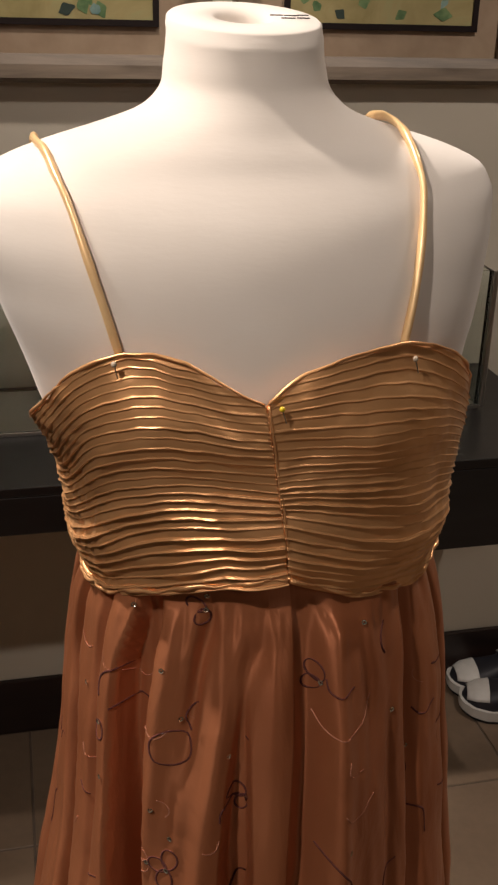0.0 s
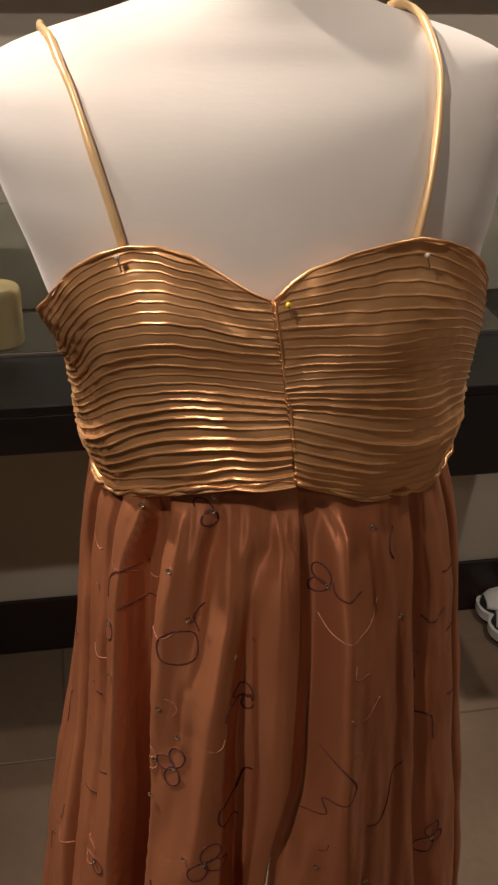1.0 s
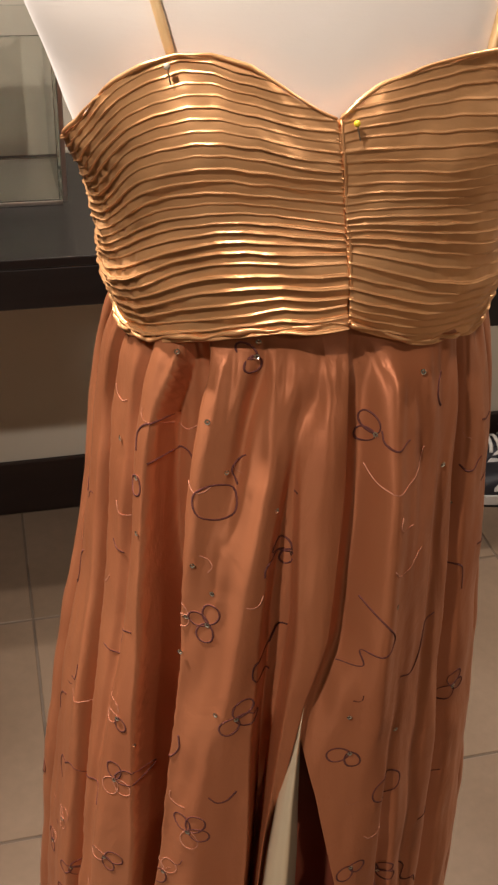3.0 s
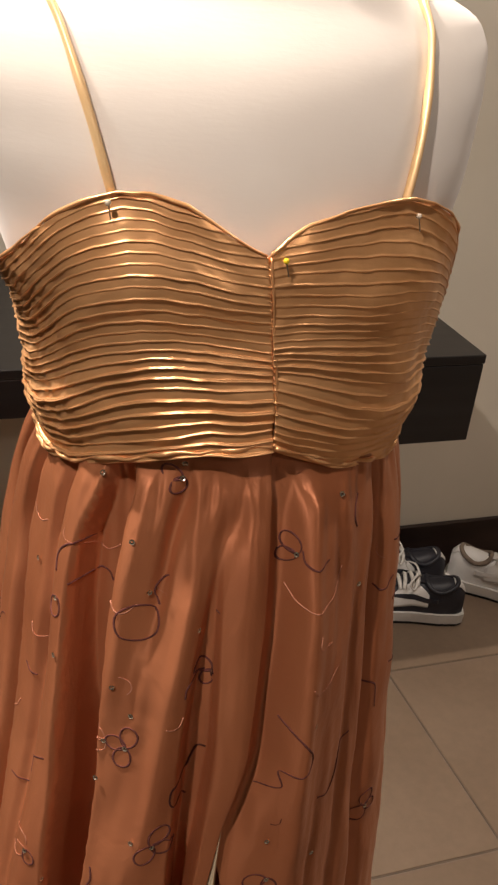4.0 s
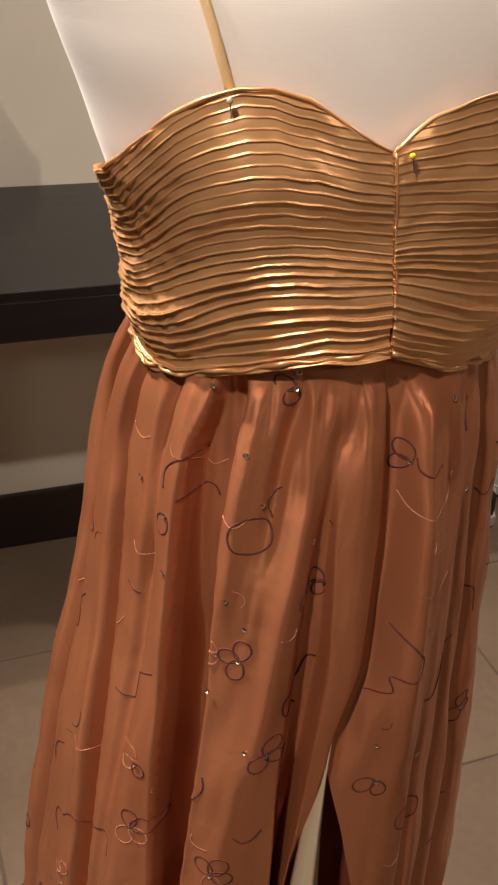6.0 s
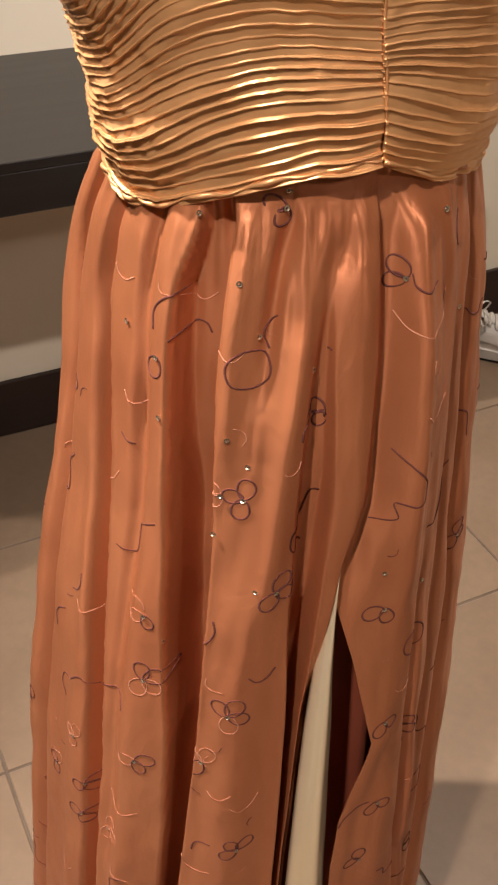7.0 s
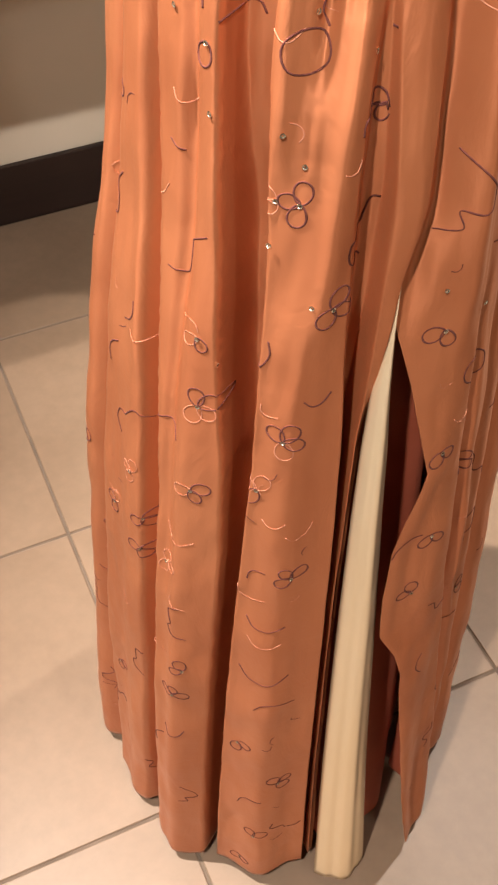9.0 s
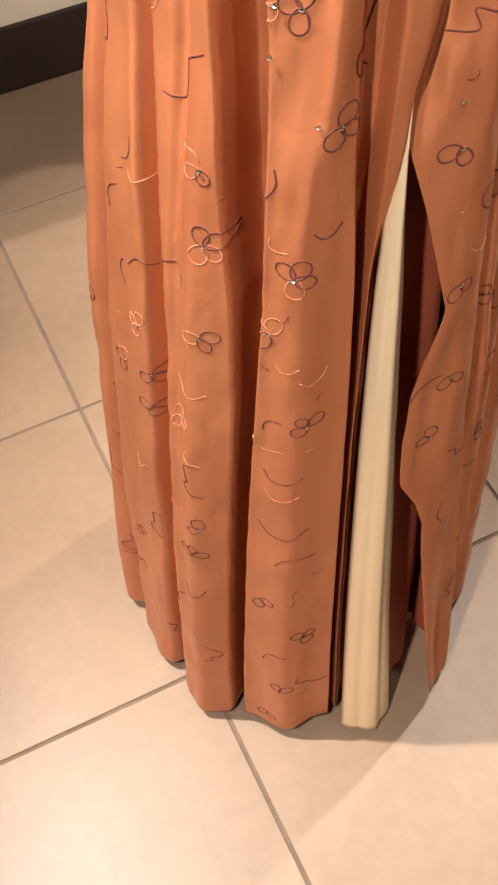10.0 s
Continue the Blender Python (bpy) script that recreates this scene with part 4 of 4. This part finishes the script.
# lower skirt: flowers as degrees, height, size, petals, pale petals
LOWER_FLOWERS = (
    (-53.2, 0.818, 0.019, 4, 2), (-53.4, 0.725, 0.017, 3, 1), (-32.8, 0.804, 0.019, 4, 1), (-37.9, 0.745, 0.018, 3, 2), (-27.8, 0.643, 0.016, 3, 0),
    (-25.3, 0.928, 0.017, 3, 0), (-84.6, 0.604, 0.016, 3, 1), (-71.4, 0.624, 0.016, 3, 0), (-71.7, 0.580, 0.017, 3, 0), (-53.0, 0.458, 0.016, 2, 0),
    (-55.5, 0.409, 0.016, 3, 0), (-60.4, 0.607, 0.015, 3, 3), (-55.0, 0.880, 0.014, 2, 1), (5.5, 0.774, 0.016, 2, 0), (6.4, 0.668, 0.016, 2, 0),
)
LOWER_FLOWERS += (
    (3.5, 0.589, 0.017, 2, 0), (30.0, 0.488, 0.018, 2, 0), (-26.3, 0.265, 0.018, 3, 0), (-32.3, 0.138, 0.018, 2, 0), (-38.0, 0.343, 0.017, 2, 0),
    (3.0, 0.895, 0.017, 2, 0), (-75.8, 0.679, 0.015, 3, 3), (43.5, 0.880, 0.016, 3, 0), (-86.0, 0.30, 0.016, 2, 0), (-96.0, 0.50, 0.016, 3, 1),
    (-104.0, 0.62, 0.015, 2, 0), (24.0, 0.36, 0.017, 3, 0), (18.0, 0.72, 0.016, 3, 0), (-36.0, 0.06, 0.016, 2, 0), (-95.0, 1.02, 0.014, 2, 0),
)
for _d, _z, _size, _n, _pale in LOWER_FLOWERS:
    flower(_d, _z, _size, (_d * 37 + _z * 400) % 360, _n, None, _pale)
cord("embroidered_ring", 15.0, 0.842, ring_pts(26, 1.0, 0.85), -20, 0.0155, M_THREAD, closed=True)
cord("embroidered_ring", 30.0, 0.595, ring_pts(26, 1.0, 0.7), 20, 0.018, M_THREAD, closed=True)
# tendrils as degrees, height, shape, turn, size
LOWER_TENDRILS = (
    (-39.5, 0.879, "comma", 180, 0.022), (-25.6, 0.844, "arc", 20, 0.017), (-32.9, 0.566, "arc", 0, 0.030), (-32.3, 0.482, "arc", 4, 0.040), (-28.6, 0.440, "stem", 0, 0.030),
    (-80.2, 0.848, "comma", 175, 0.022), (-60.5, 0.935, "hook", 0, 0.030), (-36.5, 0.640, "stem", 25, 0.016), (-102.0, 0.350, "s_curve", 10, 0.026), (-99.0, 0.178, "s_curve", -10, 0.026),
    (-72.7, 0.371, "wave", 20, 0.026), (-55.3, 0.530, "wave", 30, 0.026), (-51.0, 0.191, "zigzag", 10, 0.020), (-23.4, 0.150, "wave", 80, 0.022), (-61.5, 0.289, "comma", 0, 0.024),
    (-88.0, 0.791, "comma", 0, 0.024), (-79.0, 0.731, "wave", -20, 0.030), (-62.4, 0.776, "arc", 170, 0.022), (-0.8, 0.666, "comma", -35, 0.026), (49.0, 0.234, "arc", 180, 0.034),
)
LOWER_TENDRILS += (
    (9.0, 0.457, "comma", 20, 0.024), (-18.0, 0.975, "wave", 0, 0.026), (14.0, 0.54, "s_curve", 40, 0.022), (30.0, 0.68, "s_curve", 15, 0.026), (28.0, 0.42, "wave", 0, 0.026),
    (20.0, 0.25, "s_curve", -20, 0.026), (-95.0, 0.66, "comma", 30, 0.022), (-97.0, 0.42, "arc", 10, 0.022), (-88.0, 0.20, "wave", -15, 0.024), (-92.0, 0.93, "hook", 20, 0.022),
    (-34.0, 0.225, "stem", 15, 0.024), (-55.0, 0.33, "arc", 30, 0.024), (-108.0, 0.85, "comma", 0, 0.024), (38.0, 0.76, "hook", -10, 0.024), (-70.0, 0.12, "s_curve", 15, 0.024),
)
for _d, _z, _kind, _turn, _size in LOWER_TENDRILS:
    cord("embroidered_tendril", _d, _z, SHAPES[_kind], _turn, _size, M_THREAD)
for _d, _z, _turn, _size in ((-75.6, 0.833, 20, 0.02), (-37, 0.828, -30, 0.014), (-26.5, 0.699, 30, 0.020), (-56.5, 0.652, 0, 0.026), (-57.5, 0.89, 170, 0.014), (-37.5, 0.605, -20, 0.024), (-32.8, 0.54, 0, 0.026), (-60, 0.47, 20, 0.02), (-33, 0.71, 10, 0.016), (-56, 0.56, -40, 0.018), (-78, 0.47, 10, 0.018), (12, 0.80, 10, 0.018), (20, 0.64, -20, 0.02)):
    cord("embroidered_tendril", _d, _z, SHAPES["arc"], _turn, _size, M_THREAD_PALE)
# small scattered stitches between the motifs
_rng = random.Random(21)
for _k in range(70):
    _d, _z = _rng.uniform(-112, 60), _rng.uniform(0.08, 1.16)
    if edge_left(_z) - 6 < _d < edge_right(_z) + 4 or -54 < _d < -40 or -23 < _d < -13:
        continue
    _m = M_THREAD_PALE if _rng.random() < 0.6 else M_THREAD
    cord("embroidered_stitch", _d, _z, SHAPES[_rng.choice(("comma", "dash", "arc"))], _rng.uniform(-50, 50), _rng.uniform(0.007, 0.012), _m, radius=0.0004)
for _d, _z in ((-27, 1.207), (-51, 1.190), (17, 1.185), (-38, 1.155), (-33, 1.12), (-62, 1.08), (-34, 1.03), (-8, 1.02), (28, 1.11), (2, 0.93), (-39, 1.05), (-20, 1.10), (40, 1.06), (-56, 1.05), (-30, 0.93), (-41, 0.97), (10, 1.03), (-70, 1.10), (-50, 0.86), (16, 0.9)):
    sequin(_d, _z)

# ---- shoes by the wall ----
def shoe_section(t, k):
    """Half width and height of the upper at t (0 heel, 1 toe), k up the side 0..1 from one side over the top to the other."""
    w = float(np.interp(t, [0, 0.05, 0.2, 0.4, 0.6, 0.78, 0.9, 0.97, 1.0], [0.018, 0.030, 0.037, 0.036, 0.043, 0.050, 0.044, 0.028, 0.008]))
    h = float(np.interp(t, [0, 0.05, 0.15, 0.3, 0.42, 0.6, 0.75, 0.9, 0.97, 1.0], [0.060, 0.078, 0.082, 0.074, 0.078, 0.060, 0.046, 0.036, 0.026, 0.012]))
    a = math.pi * k
    c, s = math.cos(a), math.sin(a)
    return (w * math.copysign(abs(c) ** 0.7, c), h * abs(s) ** 0.75)


LENGTH = 0.30


def shoe_pt(t, k, grow=0.0):
    y, z = shoe_section(t, k)
    yn, zn = math.cos(math.pi * k), math.sin(math.pi * k)
    return (LENGTH * (0.5 - t) * -1.0, y + grow * yn, 0.030 + z + grow * zn)


def shoe_patch(name, t0, t1, k0, k1, mat, parent, grow=0.0016, n=10, label="", shape=None):
    pts = []
    for i in range(n + 1):
        row = []
        for j in range(n + 1):
            u, v = i / n, j / n
            t = t0 + (t1 - t0) * u
            a, b = (k0, k1) if shape is None else shape(u)
            row.append(shoe_pt(t, a + (b - a) * v, grow))
        pts.append(row)
    return sheet(name, pts, mat, parent, label, thick=0.0012)


def sole_mesh(z0, z1, grow, n=40):
    bm = bmesh.new()
    rim = []
    for i in range(n):
        a = 2 * math.pi * i / n
        t = 0.5 - 0.5 * math.cos(a)
        w = shoe_section(min(max(t, 0.0), 1.0), 0)[0] + grow
        rim.append((LENGTH * (t - 0.5) * (1 + 2 * grow / LENGTH * 1.0), math.copysign(w, math.sin(a)) if 0 < i < n and i != n // 2 else 0.0, 0.012 * max(0.0, t - 0.82) / 0.18))
    lo = [bm.verts.new((x, y * 0.97, z0 + q)) for x, y, q in rim]
    hi = [bm.verts.new((x, y, z1 + q * 0.6)) for x, y, q in rim]
    for i in range(n):
        bm.faces.new((lo[i], lo[(i + 1) % n], hi[(i + 1) % n], hi[i]))
    bm.faces.new(lo[::-1])
    bm.faces.new(hi)
    bmesh.ops.recalc_face_normals(bm, faces=bm.faces)
    return bm


def sneaker(x, y, turn, upper, panel, accent, label, laces=True):
    """A low trainer: soles, upper, side panels with a curved bar, toe cap, tongue, laces, collar and heel tab."""
    shoe = new("sneaker")
    shoe.matrix_world = pose(x, y, 0, 0, 0, turn)
    tagged(shoe, label, "shoe", group="shoes by the wall")
    part("outsole", sole_mesh(0.0, 0.008, 0.004), M_OUTSOLE, shoe)
    part("midsole", sole_mesh(0.0085, 0.034, 0.0065), M_RUBBER, shoe, "white rubber midsole", smooth=False)
    n = 48
    rows = [[shoe_pt(i / n, j / 24) for j in range(25)] for i in range(n + 1)]
    sheet("upper", rows, upper, shoe)
    shoe_patch("toe_cap", 0.80, 0.965, 0.16, 0.84, panel, shoe)
    for side in (0, 1):
        f = (lambda u: (0.06, 0.06 + 0.33 * math.sin(math.pi * (0.15 + 0.8 * u)))) if side == 0 else (lambda u: (0.94 - 0.33 * math.sin(math.pi * (0.15 + 0.8 * u)), 0.94))
        shoe_patch("side_panel", 0.30, 0.66, 0, 0, panel, shoe, 0.0018, 12, shape=f)
        g = (lambda u: (0.10 + 0.12 * (1 - u) ** 2, 0.15 + 0.16 * (1 - u) ** 2 * u + 0.10 * (1 - u) ** 2)) if side == 0 else (lambda u: (0.85 - 0.16 * (1 - u) ** 2 * u - 0.10 * (1 - u) ** 2, 0.90 - 0.12 * (1 - u) ** 2))
        shoe_patch("curved_bar", 0.62, 0.22, 0, 0, accent, shoe, 0.0038, 14, shape=g)
    shoe_patch("heel_tab", 0.005, 0.10, 0.36, 0.64, panel, shoe, 0.002)
    shoe_patch("tongue", 0.34, 0.62, 0.40, 0.60, upper, shoe, 0.005)
    bm = bmesh.new()
    rim = [shoe_pt(0.20 + 0.13 * math.cos(2 * math.pi * q / 28), 0.5 + 0.26 * math.sin(2 * math.pi * q / 28), 0.003) for q in range(28)]
    tube(bm, rim, 0.006, 8, closed=True)
    part("collar", bm, M_LINER if upper == M_WHITE else M_BLACK, shoe, smooth=True)
    # flat black face over the closed upper, painted shade of the shoe's inside
    bm = bmesh.new()
    bm.faces.new([bm.verts.new((p[0], p[1] * 0.9, p[2] + 0.001)) for p in rim])
    part("dark_opening", bm, M_OUTSOLE, shoe)
    if laces:
        for q in range(5):
            t = 0.40 + 0.05 * q
            sgn = 1 if q % 2 else -1
            pts = [shoe_pt(t + 0.02 * sgn * (s - 0.5), 0.30 + 0.40 * s, 0.006 + 0.004 * math.sin(math.pi * s)) for s in np.linspace(0, 1, 9)]
            part("lace", tube(bmesh.new(), pts, 0.0052, 6, flat=0.5), M_LACE, shoe, smooth=True)
        for s in (-1, 1):
            top = shoe_pt(0.38, 0.5, 0.010)
            pts = curve_through([top, (top[0] + 0.012, s * 0.022, top[2] + 0.016), (top[0] + 0.03, s * 0.045, top[2] + 0.004), (top[0] + 0.018, s * 0.040, top[2] - 0.016), (top[0] + 0.004, s * 0.018, top[2] - 0.002)], 5)
            part("lace_bow", tube(bmesh.new(), pts, 0.003, 6, flat=0.5), M_LACE, shoe, smooth=True)
    return shoe


sneaker(0.965, 2.065, 160, M_BLACK, M_WHITE, M_BLACK, "black and white leather sneaker with white laces")
sneaker(0.972, 2.165, 172, M_BLACK, M_WHITE, M_BLACK, "black and white leather sneaker against the baseboard")
sneaker(1.275, 2.075, -38, M_WHITE, M_WHITE, M_WHITE, "worn white sneaker with brown lining")

# ---- floor tiles, each with its own edges ----
TX, TY, X0, Y0, GAP = 0.511, 0.500, -0.181, 0.871, 0.0045


def tile_mesh(w, d):
    bm = bmesh.new()
    box(bm, -w / 2, w / 2, -d / 2, d / 2, -0.02, 0)
    top = [e for e in bm.edges if all(v.co.z > -0.001 for v in e.verts)]
    bmesh.ops.bevel(bm, geom=top, offset=0.0012, segments=1, affect="EDGES")
    me = bpy.data.meshes.new("tile")
    bm.to_mesh(me)
    bm.free()
    me.materials.append(M_TILE)
    return me


TILE = tile_mesh(TX - GAP, TY - GAP)
for i in range(-4, 6):
    for j in range(-6, 4):
        x, y = X0 + (i + 0.5) * TX, Y0 + (j + 0.5) * TY
        me = TILE
        x0, x1 = max(x - TX / 2, WEST), min(x + TX / 2, EAST)
        y0, y1 = max(y - TY / 2, SOUTH), min(y + TY / 2, WALL_Y - 0.014)
        if x1 - x0 < 0.03 or y1 - y0 < 0.03:
            continue
        if x1 - x0 < TX - 1e-6 or y1 - y0 < TY - 1e-6:
            me = tile_mesh(x1 - x0 - GAP, y1 - y0 - GAP)
        t = new("tile", me)
        t.location = ((x0 + x1) / 2, (y0 + y1) / 2, 0)
        t.parent = floor
